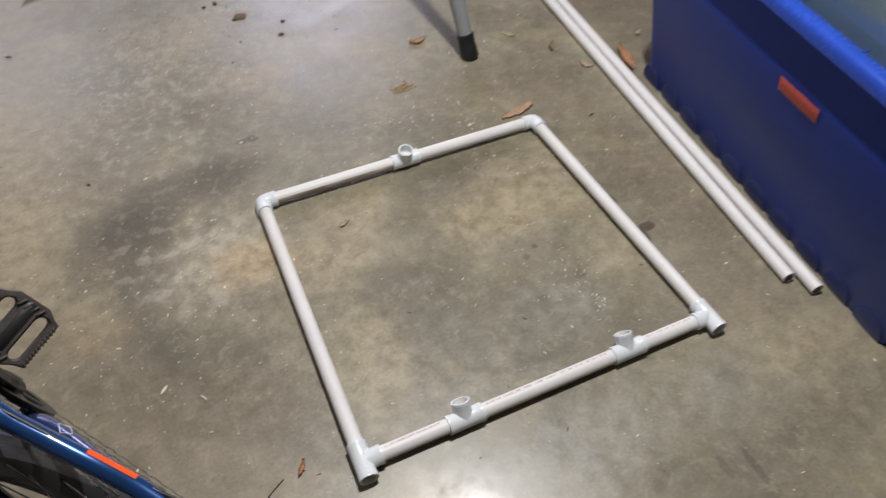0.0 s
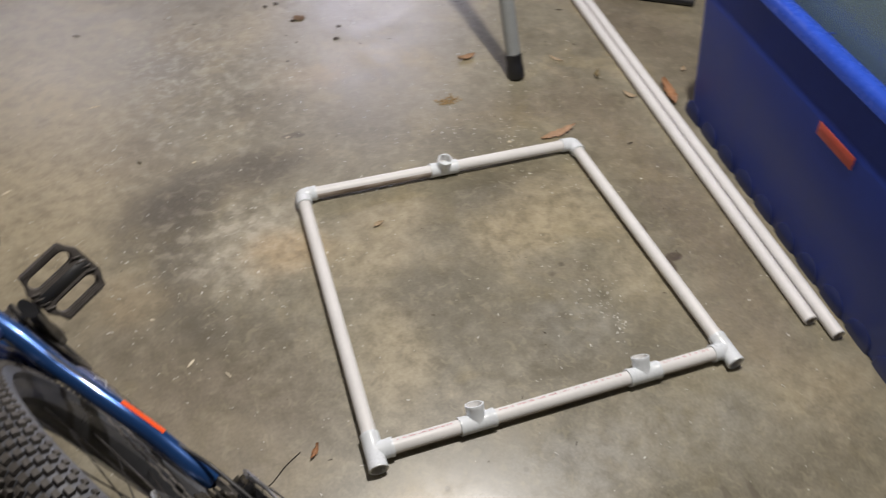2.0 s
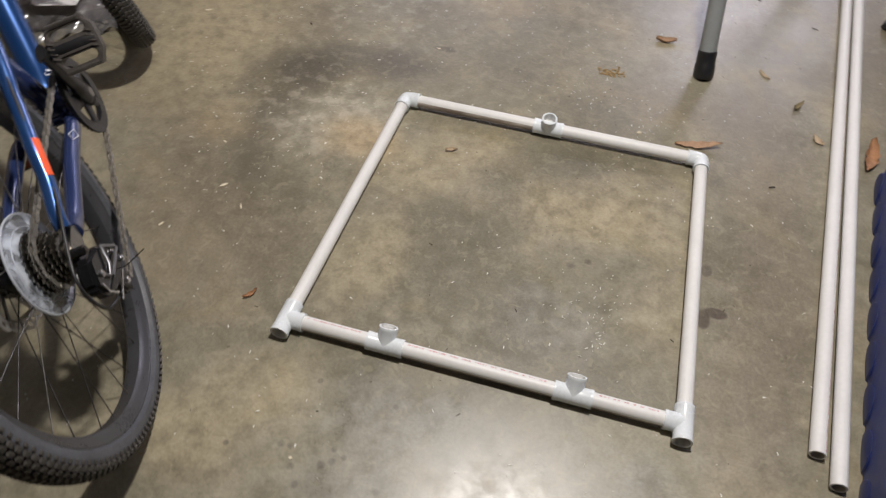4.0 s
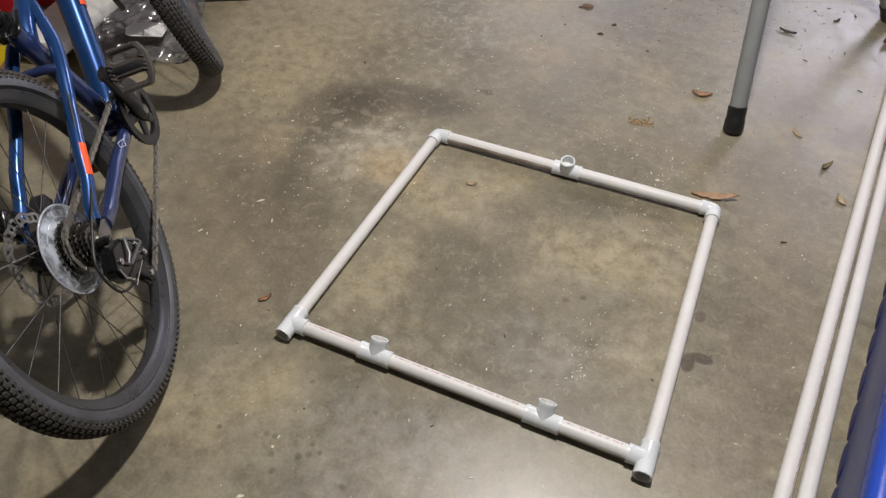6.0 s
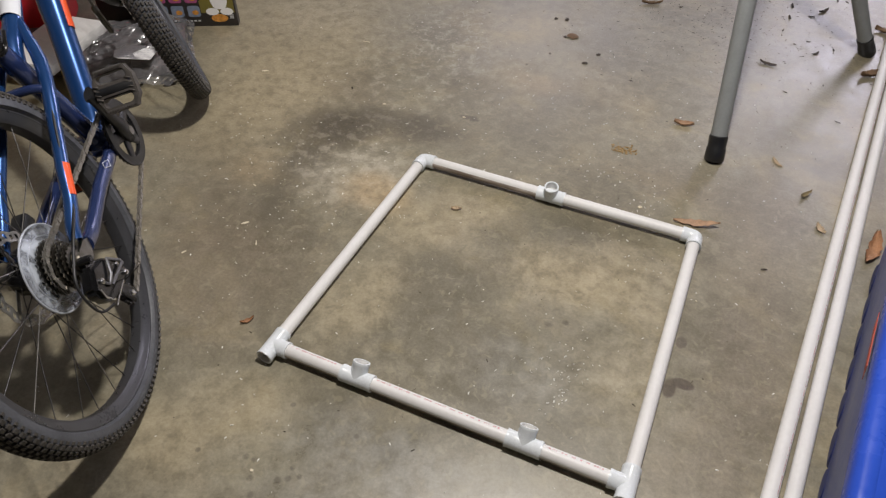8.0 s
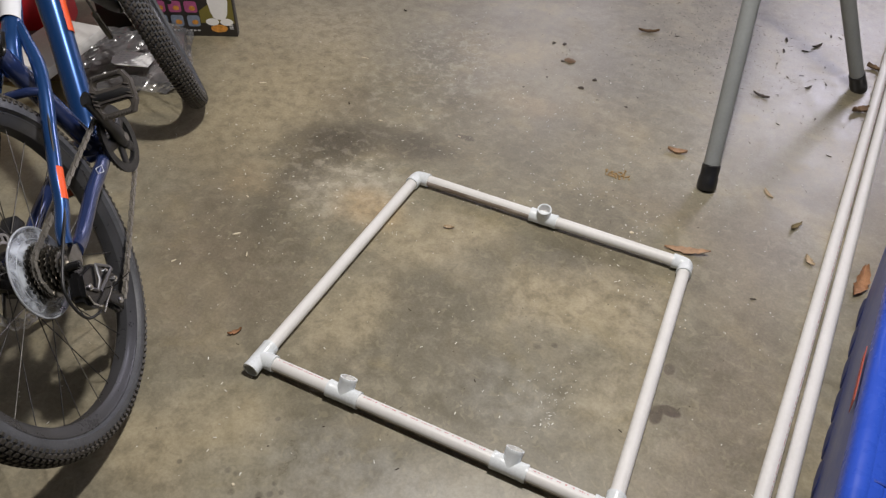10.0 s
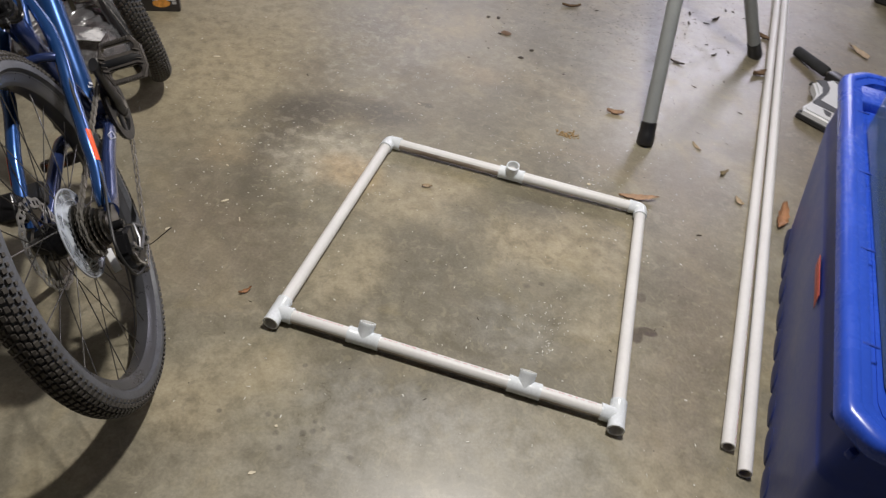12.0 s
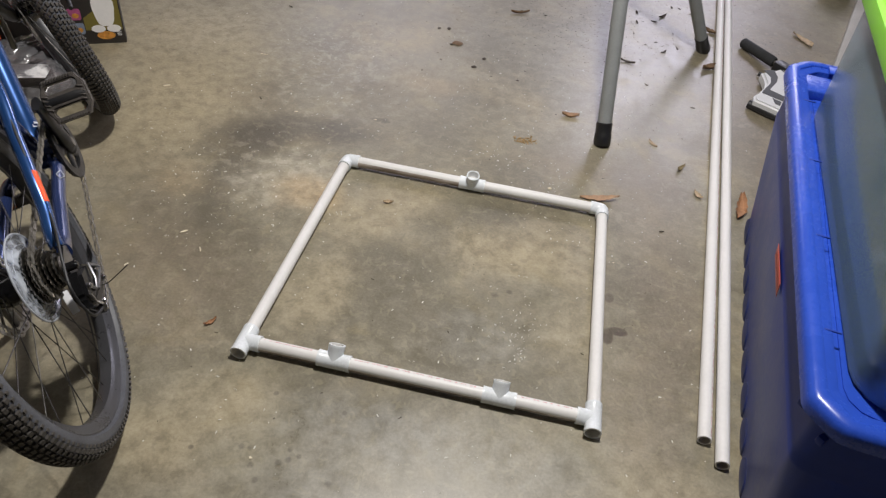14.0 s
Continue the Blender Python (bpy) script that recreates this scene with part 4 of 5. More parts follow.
def bicycle():
    base = bike_pose((-0.181, -0.130, 0.0155), 122.25, 16.5)
    root = thing("bicycle", base, "metallic blue youth mountain bicycle leaning on its kickstand on the concrete", "bicycle")
    bb, seat, head_low, head_top = Vector((0.400, 0, 0.265)), Vector((0.338, 0, 0.500)), Vector((0.705, 0, 0.600)), Vector((0.675, 0, 0.690))
    wheel(root, "rear_wheel", pose(AXLE_X, 0, AXLE_Z, 0, 12, 0), True)
    # front wheel, turned a little to the left
    fm = bike_pose((-0.727, 0.732, 0.0155), 142.5, 16.5)
    wheel(root, "front_wheel", base.inverted() @ fm @ pose(0, 0, AXLE_Z, 0, 5, 0), False)
    bm = bmesh.new()
    sweep(bm, smooth_path([bb + Vector((0.0, 0, 0.01)), Vector((0.44, 0, 0.310)), Vector((0.58, 0, 0.466)), head_low + Vector((-0.01, 0, 0.005))], 6), [0.0225] * 6 + [0.0245] * 6 + [0.0265] * 7, 24, up=(0, 1, 0))
    part("down_tube", bm, M["frame"], root, "thick metallic blue down tube")
    bm = bmesh.new()
    sweep(bm, [bb, seat, seat + (seat - bb).normalized() * 0.030], 0.0185, 24)
    part("seat_tube", bm, M["frame_dark"], root, "dark blue seat tube")
    bm = bmesh.new()
    sweep(bm, smooth_path([Vector((0.346, 0, 0.484)), Vector((0.378, 0, 0.506)), Vector((0.45, 0, 0.535)), head_top + Vector((0, 0, -0.02))], 6), 0.0175, 24)
    part("top_tube", bm, M["frame"], root, "metallic blue top tube")
    bm = bmesh.new()
    sweep(bm, [head_low - (head_top - head_low) * 0.1, head_top], 0.021, 24)
    part("head_tube", bm, M["frame"], root)
    bm = bmesh.new()
    lathe(bm, [(0.0, -0.036), (0.02, -0.036), (0.0215, -0.034), (0.0215, 0.034), (0.02, 0.036), (0.0, 0.036)], 28, "y", bb)
    part("bottom_bracket_shell", bm, M["frame_dark"], root)
    for s in (-1, 1):
        bm = bmesh.new()
        sweep(bm, smooth_path([(0.425, s * 0.010, 0.521), (0.393, s * 0.024, 0.505), (0.345, s * 0.041, 0.474), (0.290, s * 0.050, 0.446), (0.238, s * 0.052, 0.416), (0.205, s * 0.055, 0.399), (0.153, s * 0.060, 0.374), (0.110, s * 0.063, 0.347), (0.064, s * 0.0635, 0.326), (0.046, s * 0.065, 0.312)], 6),
              [0.0098] * 8 + [0.0110] * 3 + [0.0120] * 13 + [0.0113] * 31, 18)
        stay = part("seat_stay", bm, M["frame"], root, "slim metallic blue stay")
        bm = bmesh.new()
        half_sleeve(bm, [(0.114, s * 0.0627, 0.3495), (0.126, s * 0.0619, 0.3572), (0.140, s * 0.0610, 0.3660), (0.153, s * 0.0600, 0.3740), (0.163, s * 0.0591, 0.3790)], 0.0117, (0.15, s * 0.95, 0.10), 50)
        part("decal", bm, M["orange"], stay, "orange-red decal")
        bm = bmesh.new()
        sweep(bm, smooth_path([(0.40, s * 0.022, 0.258), (0.360, s * 0.027, 0.261), (0.330, s * 0.039, 0.269), (0.300, s * 0.048, 0.277), (0.217, s * 0.050, 0.280), (0.154, s * 0.052, 0.277), (0.098, s * 0.056, 0.277), (0.060, s * 0.063, 0.288)], 6),
              0.0118, 18, flat=1.2)
        part("chain_stay", bm, M["frame_dark"], root, "dark blue violet chain stay")
        bm = bmesh.new()
        outline(bm, [(-0.012, -0.010), (0.004, -0.020), (0.020, -0.020), (0.034, -0.010), (0.042, 0.004), (0.030, 0.012), (0.008, 0.012), (-0.008, 0.008)], 0.007,
                Matrix.Translation((AXLE_X + 0.002, s * 0.066 + 0.003, AXLE_Z)) @ pose(0, 0, 0, 90))
        part("dropout", bm, M["steel"], root, "bare metal dropout", smooth=False)
    bm = bmesh.new()
    sweep(bm, smooth_path([(0.296, -0.050, 0.448), (0.290, -0.025, 0.460), (0.290, 0.025, 0.460), (0.296, 0.050, 0.448)], 4), 0.0082, 14)
    part("stay_bridge", bm, M["frame_dark"], root)
    bm = bmesh.new()
    sweep(bm, [(0.35, -0.05, 0.268), (0.352, 0.05, 0.268)], 0.008, 14)
    part("stay_bridge", bm, M["frame_dark"], root)
    bm = bmesh.new()
    sweep(bm, [(0.283, -0.0590, 0.2895), (0.270, -0.0530, 0.2935), (0.257, -0.0590, 0.2900), (0.270, -0.0630, 0.2830)], 0.0008, 6, closed=True)
    part("decal", bm, M["white_decal"], root, "small pale outlined sticker on the stay")
    # rear brake caliper, clamped over the disc, with its cable arm on the stay
    bm = bmesh.new()
    block(bm, (0.046, 0.034, 0.042), Matrix.Translation((0.047, 0.064, 0.356)) @ pose(0, 0, 0, 0, -35, 0), 0.006, segments=3)
    caliper = part("brake_caliper", bm, M["gloss_black"], root, "black disc brake caliper")
    bm = bmesh.new()
    block(bm, (0.040, 0.030, 0.026), Matrix.Translation((0.122, 0.052, 0.316)) @ pose(0, 0, 0, 0, -12, 0), 0.005)
    part("caliper_mount", bm, M["black"], caliper)
    for x, z in ((0.036, 0.346), (0.060, 0.364)):
        bm = bmesh.new()
        lathe(bm, [(0.0, 0.082), (0.0035, 0.082), (0.0055, 0.080), (0.0055, 0.060), (0.0, 0.060)], 14, "y", (x, 0, z))
        part("bolt", bm, M["chrome"], caliper)
    # decals on the down tube
    bm = bmesh.new()
    d = (Vector((0.58, 0, 0.466)) - Vector((0.44, 0, 0.310))).normalized()
    p0 = Vector((0.551, 0, 0.434))
    half_sleeve(bm, [p0 + d * k * 0.02 for k in range(6)], 0.0268, (0.35, -1, -0.25), 48)
    part("decal", bm, M["orange"], root, "orange-red decal on the down tube")
    p1 = Vector((0.432, 0, 0.301))
    for lift, a0, a1, spread, mat, label in ((0.0238, 0.0, 0.020, 30, "white_decal", "pale sticker outline"), (0.0240, 0.002, 0.018, 26, "frame_dark", "dark blue sticker field"), (0.0242, 0.0065, 0.013, 18, "white_decal", "pale bar of print")):
        bm = bmesh.new()
        half_sleeve(bm, [p1 + d * a0, p1 + d * a1], lift, (0.3, -1, 0.5), spread)
        part("decal", bm, M[mat], root, label)
    # crank, chain ring and chain
    bm = bmesh.new()
    seg = 64
    for y0, y1, ro, ri in ((-0.052, -0.0495, 0.063, 0.048), (-0.0575, -0.0535, 0.0690, 0.051)):
        lathe(bm, [(ro, y0), (ro, y1), (ri, y1), (ri, y0)], seg, "y", bb, closed=True)
    for k in range(5):
        a = k * math.tau / 5 + 0.3
        sweep(bm, [bb + Vector((0.01 * math.cos(a), -0.054, 0.01 * math.sin(a))), bb + Vector((0.063 * math.cos(a), -0.054, 0.063 * math.sin(a)))], [0.014, 0.011], 10, flat=0.3, up=(0, 1, 0))
    ring = part("chain_ring", bm, M["black"], root, "black chain ring with a smooth guard")
    bm = bmesh.new()
    pts = []
    for i in range(36 * 4):
        a = i * math.tau / 36 / 4
        pts.append(((0.063 + (0.0, 0.003, 0.003, 0.0)[i % 4]) * math.cos(a), (0.063 + (0.0, 0.003, 0.003, 0.0)[i % 4]) * math.sin(a)))
    pierced_plate(bm, pts, [[(0.057 * math.cos(k * math.tau / 36), 0.057 * math.sin(k * math.tau / 36)) for k in range(36)]], 0.002)
    bmesh.ops.transform(bm, matrix=Matrix.Translation(bb + Vector((0, -0.049, 0))) @ pose(0, 0, 0, 90), verts=bm.verts[:])
    part("ring_teeth", bm, M["cog"], ring, "oily steel teeth", smooth=False)
    crank_way = Vector((-0.047, 0, 0.114)).normalized()
    for s, sign in ((-1, 1), (1, -1)):
        way = crank_way * sign
        a, b = bb + Vector((0, s * 0.060, 0)), bb + way * 0.124 + Vector((0, s * 0.074, 0))
        bm = bmesh.new()
        sweep(bm, smooth_path([a - way * 0.018, a, a + way * 0.05 + Vector((0, s * 0.005, 0)), b, b + way * 0.014], 5), [0.015] * 4 + [0.0185] * 5 + [0.0145] * 12, 16, flat=0.62, up=(0, 1, 0))
        crank = part("crank_arm", bm, M["black"], root, "black crank arm")
        bm = bmesh.new()
        sweep(bm, [a + Vector((0, s * 0.006, 0)), a + Vector((0, s * 0.012, 0))], 0.009, 18)
        part("crank_bolt", bm, M["steel"], crank)
        pedal(root, b, -54 if sign > 0 else 28, s)
    # derailleur at the rear
    bm = bmesh.new()
    outline(bm, [(-0.005, 0.290), (0.030, 0.276), (0.062, 0.240), (0.064, 0.206), (0.014, 0.210), (-0.020, 0.220), (-0.036, 0.242), (-0.038, 0.266)], 0.026, Matrix.Translation((0, -0.070, 0)) @ pose(0, 0, 0, 90))
    bmesh.ops.bevel(bm, geom=bm.edges[:], offset=0.006, segments=2, affect="EDGES")
    der = part("derailleur", bm, M["gloss_black"], root, "glossy black and silver rear derailleur", Matrix.Translation((0, 0.008, 0)))
    for pts, mat, name, label in (
            ([(0.034, -0.099, 0.268), (0.014, -0.101, 0.250), (-0.006, -0.100, 0.246), (-0.010, -0.098, 0.256)], "grey_alloy", "link_plate", "grey alloy link plate"),
            ([(0.036, -0.097, 0.266), (0.058, -0.099, 0.236), (0.056, -0.099, 0.228)], "grey_alloy", "link_plate", "grey alloy link plate"),
            ([(0.058, -0.100, 0.232), (0.020, -0.101, 0.238), (-0.002, -0.100, 0.240)], "grey_alloy", "link_plate", "grey alloy link plate"),
            # chrome strip added as the highlight along the glossy black edge
            ([(-0.030, -0.098, 0.262), (-0.034, -0.099, 0.246), (-0.022, -0.099, 0.226)], "chrome", "highlight_strip", "bright strip standing for a gloss highlight"),
            ([(0.022, -0.103, 0.222), (-0.022, -0.106, 0.227), (-0.038, -0.106, 0.226)], "chrome", "cable_clamp", "bright metal cable clamp")):
        bm = bmesh.new()
        sweep(bm, pts, 0.0028 if mat == "grey_alloy" else 0.0018, 8, flat=0.7, up=(0, 1, 0))
        part(name, bm, M[mat], der, label)
    for x, y, z, r in ((0.011, -0.096, 0.294, 0.0075), (0.048, -0.102, 0.216, 0.005), (-0.012, -0.101, 0.262, 0.0055), (0.046, -0.100, 0.240, 0.004)):
        bm = bmesh.new()
        lathe(bm, [(0.0, y), (r * 0.6, y), (r * 0.65, y + 0.002), (r, y + 0.002), (r, y + 0.03), (0.0, y + 0.03)], 16, "y", (x, 0, z))
        part("pivot_bolt", bm, M["chrome"] if r < 0.007 else M["gloss_black"], der)
    for x, z in ((0.046, 0.196), (0.068, 0.148)):
        bm = bmesh.new()
        pts = [((0.018 + (0.0, 0.003, 0.003, 0.0)[i % 4]) * math.cos(i * math.tau / 44), (0.018 + (0.0, 0.003, 0.003, 0.0)[i % 4]) * math.sin(i * math.tau / 44)) for i in range(44)]
        outline(bm, pts, 0.006, Matrix.Translation((x, -0.053, z)) @ pose(0, 0, 0, 90))
        part("jockey_wheel", bm, M["black"], der, smooth=False)
    for y in (-0.047, -0.063):
        bm = bmesh.new()
        sweep(bm, [(0.040, y, 0.210), (0.057, y, 0.172), (0.072, y, 0.138)], [0.015, 0.011, 0.015], 14, flat=0.16, up=(0, 1, 0))
        part("cage_plate", bm, M["steel"] if y > -0.05 else M["gloss_black"], der)
    bm = bmesh.new()
    lathe(bm, [(0.0, -0.0675), (0.005, -0.0675), (0.006, -0.066), (0.006, -0.045), (0.0, -0.045)], 14, "y", (0.068, 0, 0.148))
    part("pivot_bolt", bm, M["chrome"], der)
    bm = bmesh.new()
    sweep(bm, smooth_path([(0.250, -0.065, 0.432), (0.190, -0.070, 0.400), (0.140, -0.075, 0.370), (0.092, -0.079, 0.344), (0.050, -0.085, 0.337), (-0.003, -0.086, 0.321), (-0.046, -0.087, 0.302), (-0.060, -0.088, 0.271), (-0.055, -0.090, 0.238), (-0.030, -0.098, 0.224)], 6), 0.0024, 10)
    part("gear_cable", bm, M["black"], der, "black cable housing")
    bm = bmesh.new()
    sweep(bm, smooth_path([(0.034, -0.092, 0.214), (0.024, -0.108, 0.222), (0.018, -0.134, 0.238), (0.007, -0.158, 0.257)], 6), 0.0009, 6)
    part("cable_end", bm, M["cog"], der, "frayed bare cable end")
    bm = bmesh.new()
    way = Vector((-0.021, -0.003, -0.033)).normalized()
    out = Vector((-0.35, -0.75, 0.55))
    out = (out - way * out.dot(way)).normalized()
    turned = Matrix((way, out, way.cross(out))).transposed().to_4x4()
    block(bm, (0.043, 0.003, 0.015), Matrix.Translation((0.0505, -0.0155, 0.1885)) @ turned, 0.0014)
    part("spoke_reflector", bm, M["white_shell"], root, "small white plastic reflector clipped to the spokes")
    # chain: upper and lower runs of small links
    def links(a, b):
        a, b = Vector(a), Vector(b)
        count = max(1, int((b - a).length / 0.0127))
        return [a + (b - a) * (k / count) for k in range(count)]
    round_cog = [Vector((AXLE_X + 0.0425 * math.cos(radians(a)), -0.0355, AXLE_Z + 0.0425 * math.sin(radians(a)))) for a in range(98, 262, 17)]
    run = links((0.385, -0.050, 0.331), round_cog[0]) + round_cog
    run2 = links((0.42, -0.050, 0.200), (0.066, -0.056, 0.136))
    arc = [bb + Vector((0.0645 * math.cos(a), -0.048, 0.0645 * math.sin(a))) for a in [radians(v) for v in range(95, -80, -11)]]
    verts, faces = [], []
    for seq in (run, arc, run2):
        for k in range(len(seq) - 1):
            a, b = seq[k], seq[k + 1]
            d = (b - a).normalized()
            n = d.cross(Vector((0, 1, 0))).normalized()
            for y in ((-0.0034, 0.0034) if k % 2 else (-0.0022, 0.0022)):
                base_i = len(verts)
                for yy in (y - 0.0007, y + 0.0007):
                    for al, up in ((-0.003, -0.0028), (0.2, -0.0042), (0.5, -0.003), (0.8, -0.0042), (1.0, -0.0028), (1.0, 0.0028), (0.8, 0.0042), (0.5, 0.003), (0.2, 0.0042), (-0.003, 0.0028)):
                        verts.append(a + (b - a) * al + n * up + Vector((0, yy, 0)))
                faces.append(tuple(base_i + k2 for k2 in range(10)))
                faces.append(tuple(base_i + 19 - k2 for k2 in range(10)))
                faces += [(base_i + k2, base_i + (k2 + 1) % 10, base_i + 10 + (k2 + 1) % 10, base_i + 10 + k2) for k2 in range(10)]
    link_mesh("chain", verts, faces, M["chain"], root, "oily steel roller chain", smooth=False)
    # kickstand
    bm = bmesh.new()
    inv = base.inverted()
    foot = inv @ Vector((-0.44, -0.05, 0.006))
    sweep(bm, smooth_path([(0.10, 0.075, 0.285), (0.09, 0.085, 0.27), foot, foot + (foot - Vector((0.09, 0.085, 0.27))).normalized() * 0.01], 5), 0.008, 14)
    part("kickstand", bm, M["black"], root, "black kickstand")
    # fork, stem, bar, saddle
    fa = inv @ (fm @ Vector((0, 0, AXLE_Z)))
    fy = (inv.to_3x3() @ (fm.to_3x3() @ Vector((0, 1, 0)))).normalized()
    crown = head_low - (head_top - head_low).normalized() * 0.035
    for s in (-1, 1):
        bm = bmesh.new()
        top = crown + fy * s * 0.058
        low = fa + fy * s * 0.055
        sweep(bm, [low, low + (top - low) * 0.08, low + (top - low) * 0.6], [0.012, 0.0165, 0.0165], 20)
        leg = part("fork_leg", bm, M["black"], root, "black suspension fork leg")
        bm = bmesh.new()
        sweep(bm, [low + (top - low) * 0.58, top], 0.0125, 18)
        part("stanchion", bm, M["chrome"], leg, "polished fork tube")
    bm = bmesh.new()
    sweep(bm, [crown + fy * 0.075, crown + Vector((0, 0, 0.012)), crown - fy * 0.075], 0.021, 18, flat=0.8)
    part("fork_crown", bm, M["black"], root)
    bm = bmesh.new()
    hang = [crown + Vector((-0.03, -0.02, -0.02)), inv @ Vector((-0.685, 0.440, 0.405)), inv @ Vector((-0.707, 0.469, 0.35)), inv @ Vector((-0.752, 0.527, 0.262))]
    sweep(bm, smooth_path(hang, 5), [0.003] * 9 + [0.0075] * 7, 10)
    part("brake_cable", bm, M["gloss_black"], root, "black brake cable with a thick end")
    bm = bmesh.new()
    sweep(bm, smooth_path([fa - fy * 0.07, fa - fy * 0.08 + Vector((-0.03, 0, -0.012)), fa - fy * 0.082 + Vector((-0.06, 0, -0.02))], 5), 0.0058, 12)
    part("quick_release", bm, M["black"], root, "black quick release lever")
    up = (head_top - head_low).normalized()
    stem = head_top + up * 0.09
    bm = bmesh.new()
    sweep(bm, [head_top, stem, stem + Vector((0.05, 0, 0.02))], 0.017, 18)
    part("stem", bm, M["black"], root)
    bm = bmesh.new()
    mid = stem + Vector((0.055, 0, 0.025))
    sweep(bm, smooth_path([mid - fy * 0.30 + Vector((-0.04, 0, 0.11)), mid - fy * 0.12 + Vector((0, 0, 0.09)), mid, mid + fy * 0.12 + Vector((0, 0, 0.09)), mid + fy * 0.30 + Vector((-0.04, 0, 0.11))], 6), 0.0125, 16)
    part("handlebar", bm, M["black"], root)
    st = seat + (seat - bb).normalized() * 0.036
    bm = bmesh.new()
    sweep(bm, [st, st + (seat - bb).normalized() * 0.165], 0.0135, 18)
    part("seat_post", bm, M["gloss_black"], root, "black seat post")
    bm = bmesh.new()
    lathe(bm, [(0.0150, -0.010), (0.0215, -0.010), (0.0225, -0.008), (0.0225, 0.008), (0.0215, 0.010), (0.0150, 0.010)], 28, "z", (0, 0, 0), closed=True)
    block(bm, (0.020, 0.016, 0.016), pose(-0.026, 0, 0), 0.003)
    clamp = part("seat_clamp", bm, M["gloss_black"], root, "black quick release seat clamp", Matrix.Translation(st) @ pose(0, 0, 0, 0, -15, 0))
    bm = bmesh.new()
    sweep(bm, smooth_path([(-0.028, -0.012, 0), (-0.030, -0.024, 0.001), (-0.020, -0.030, 0.004), (0.012, -0.029, 0.010)], 5), [0.0045] * 6 + [0.0055] * 6 + [0.0040] * 4, 10, flat=0.7)
    part("clamp_lever", bm, M["gloss_black"], clamp, "black lever")
    bm = bmesh.new()
    sweep(bm, [(-0.028, -0.016, 0), (-0.028, 0.016, 0)], 0.0035, 12)
    part("clamp_bolt", bm, M["chrome"], clamp)
    bm = bmesh.new()
    sd = st + (seat - bb).normalized() * 0.174
    loft(bm, [([(-0.13, -0.06), (-0.02, -0.055), (0.06, -0.022), (0.13, -0.016), (0.13, 0.016), (0.06, 0.022), (-0.02, 0.055), (-0.13, 0.06)], 0.0),
              ([(-0.14, -0.07), (-0.03, -0.065), (0.06, -0.028), (0.14, -0.02), (0.14, 0.02), (0.06, 0.028), (-0.03, 0.065), (-0.14, 0.07)], 0.025),
              ([(-0.12, -0.05), (-0.03, -0.045), (0.06, -0.016), (0.12, -0.01), (0.12, 0.01), (0.06, 0.016), (-0.03, 0.045), (-0.12, 0.05)], 0.045)], True, True)
    part("saddle", bm, M["black"], root, "black saddle", Matrix.Translation(sd))
    bm = bmesh.new()
    sweep(bm, [Vector((0.43, 0, 0.529)), Vector((0.50, 0, 0.562))], 0.0179, 24, caps=False)
    part("decal", bm, M["white_decal"], root, "white sticker on the top tube")


# ------------------------------------------------------------ leaves, chips and dust
def leaf(name, x, y, long, wide, turn, curl, mat, label, lift=0.0, tip=0.0, z=0.0, category="leaf", group=""):
    """A dry curled leaf with a ragged edge and some thickness."""
    rng = random.Random(int((x * 131 + y * 57 + long * 991) * 1000))
    n, k = 16, 6
    top, low = [], []
    rag = [[max(0.3, rng.gauss(0.85, 0.2 if wide < 0.026 else 0.09)) for _ in range(n + 1)] for _ in range(2)]
    bow, twist = rng.uniform(-0.25, 0.25), rng.uniform(-0.25, 0.25)
    for i in range(n + 1):
        t = i / n
        half = wide / 2 * (math.sin(math.pi * min(1, 0.04 + t * 0.94)) ** 0.75)
        for j in range(k + 1):
            v = 2 * j / k - 1
            edge = 1 + (rag[j > k / 2][i] - 1) * abs(v)
            up = 0.6 * curl * wide * (v * v) + twist * wide * v * (t - 0.5) + lift * long * (t - 0.5) ** 2 * 2 + rng.uniform(-0.045, 0.045) * wide + tip * t * long
            p = Vector(((t - 0.5) * long, v * half * edge * (1 - 0.35 * abs(curl)) + bow * wide * math.sin(math.pi * t), up))
            top.append(p)
            low.append(p - Vector((0, 0, 0.0006)))
    least = min(p.z for p in low)
    m = pose(x, y, z + 0.0004 - least, 0, 0, turn)
    a = (n + 1) * (k + 1)
    faces = []
    idx = lambda i, j: i * (k + 1) + j
    for i in range(n):
        for j in range(k):
            q = (idx(i, j), idx(i + 1, j), idx(i + 1, j + 1), idx(i, j + 1))
            faces += [q, tuple(a + v for v in q[::-1])]
    for i in range(n):
        faces += [(idx(i, 0), a + idx(i, 0), a + idx(i + 1, 0), idx(i + 1, 0)), (idx(i + 1, k), a + idx(i + 1, k), a + idx(i, k), idx(i, k))]
    for j in range(k):
        faces += [(idx(0, j + 1), a + idx(0, j + 1), a + idx(0, j), idx(0, j)), (idx(n, j), a + idx(n, j), a + idx(n, j + 1), idx(n, j + 1))]
    ob = link_mesh(name, top + low, faces, mat, m=m)
    return tagged(ob, label, category, group)


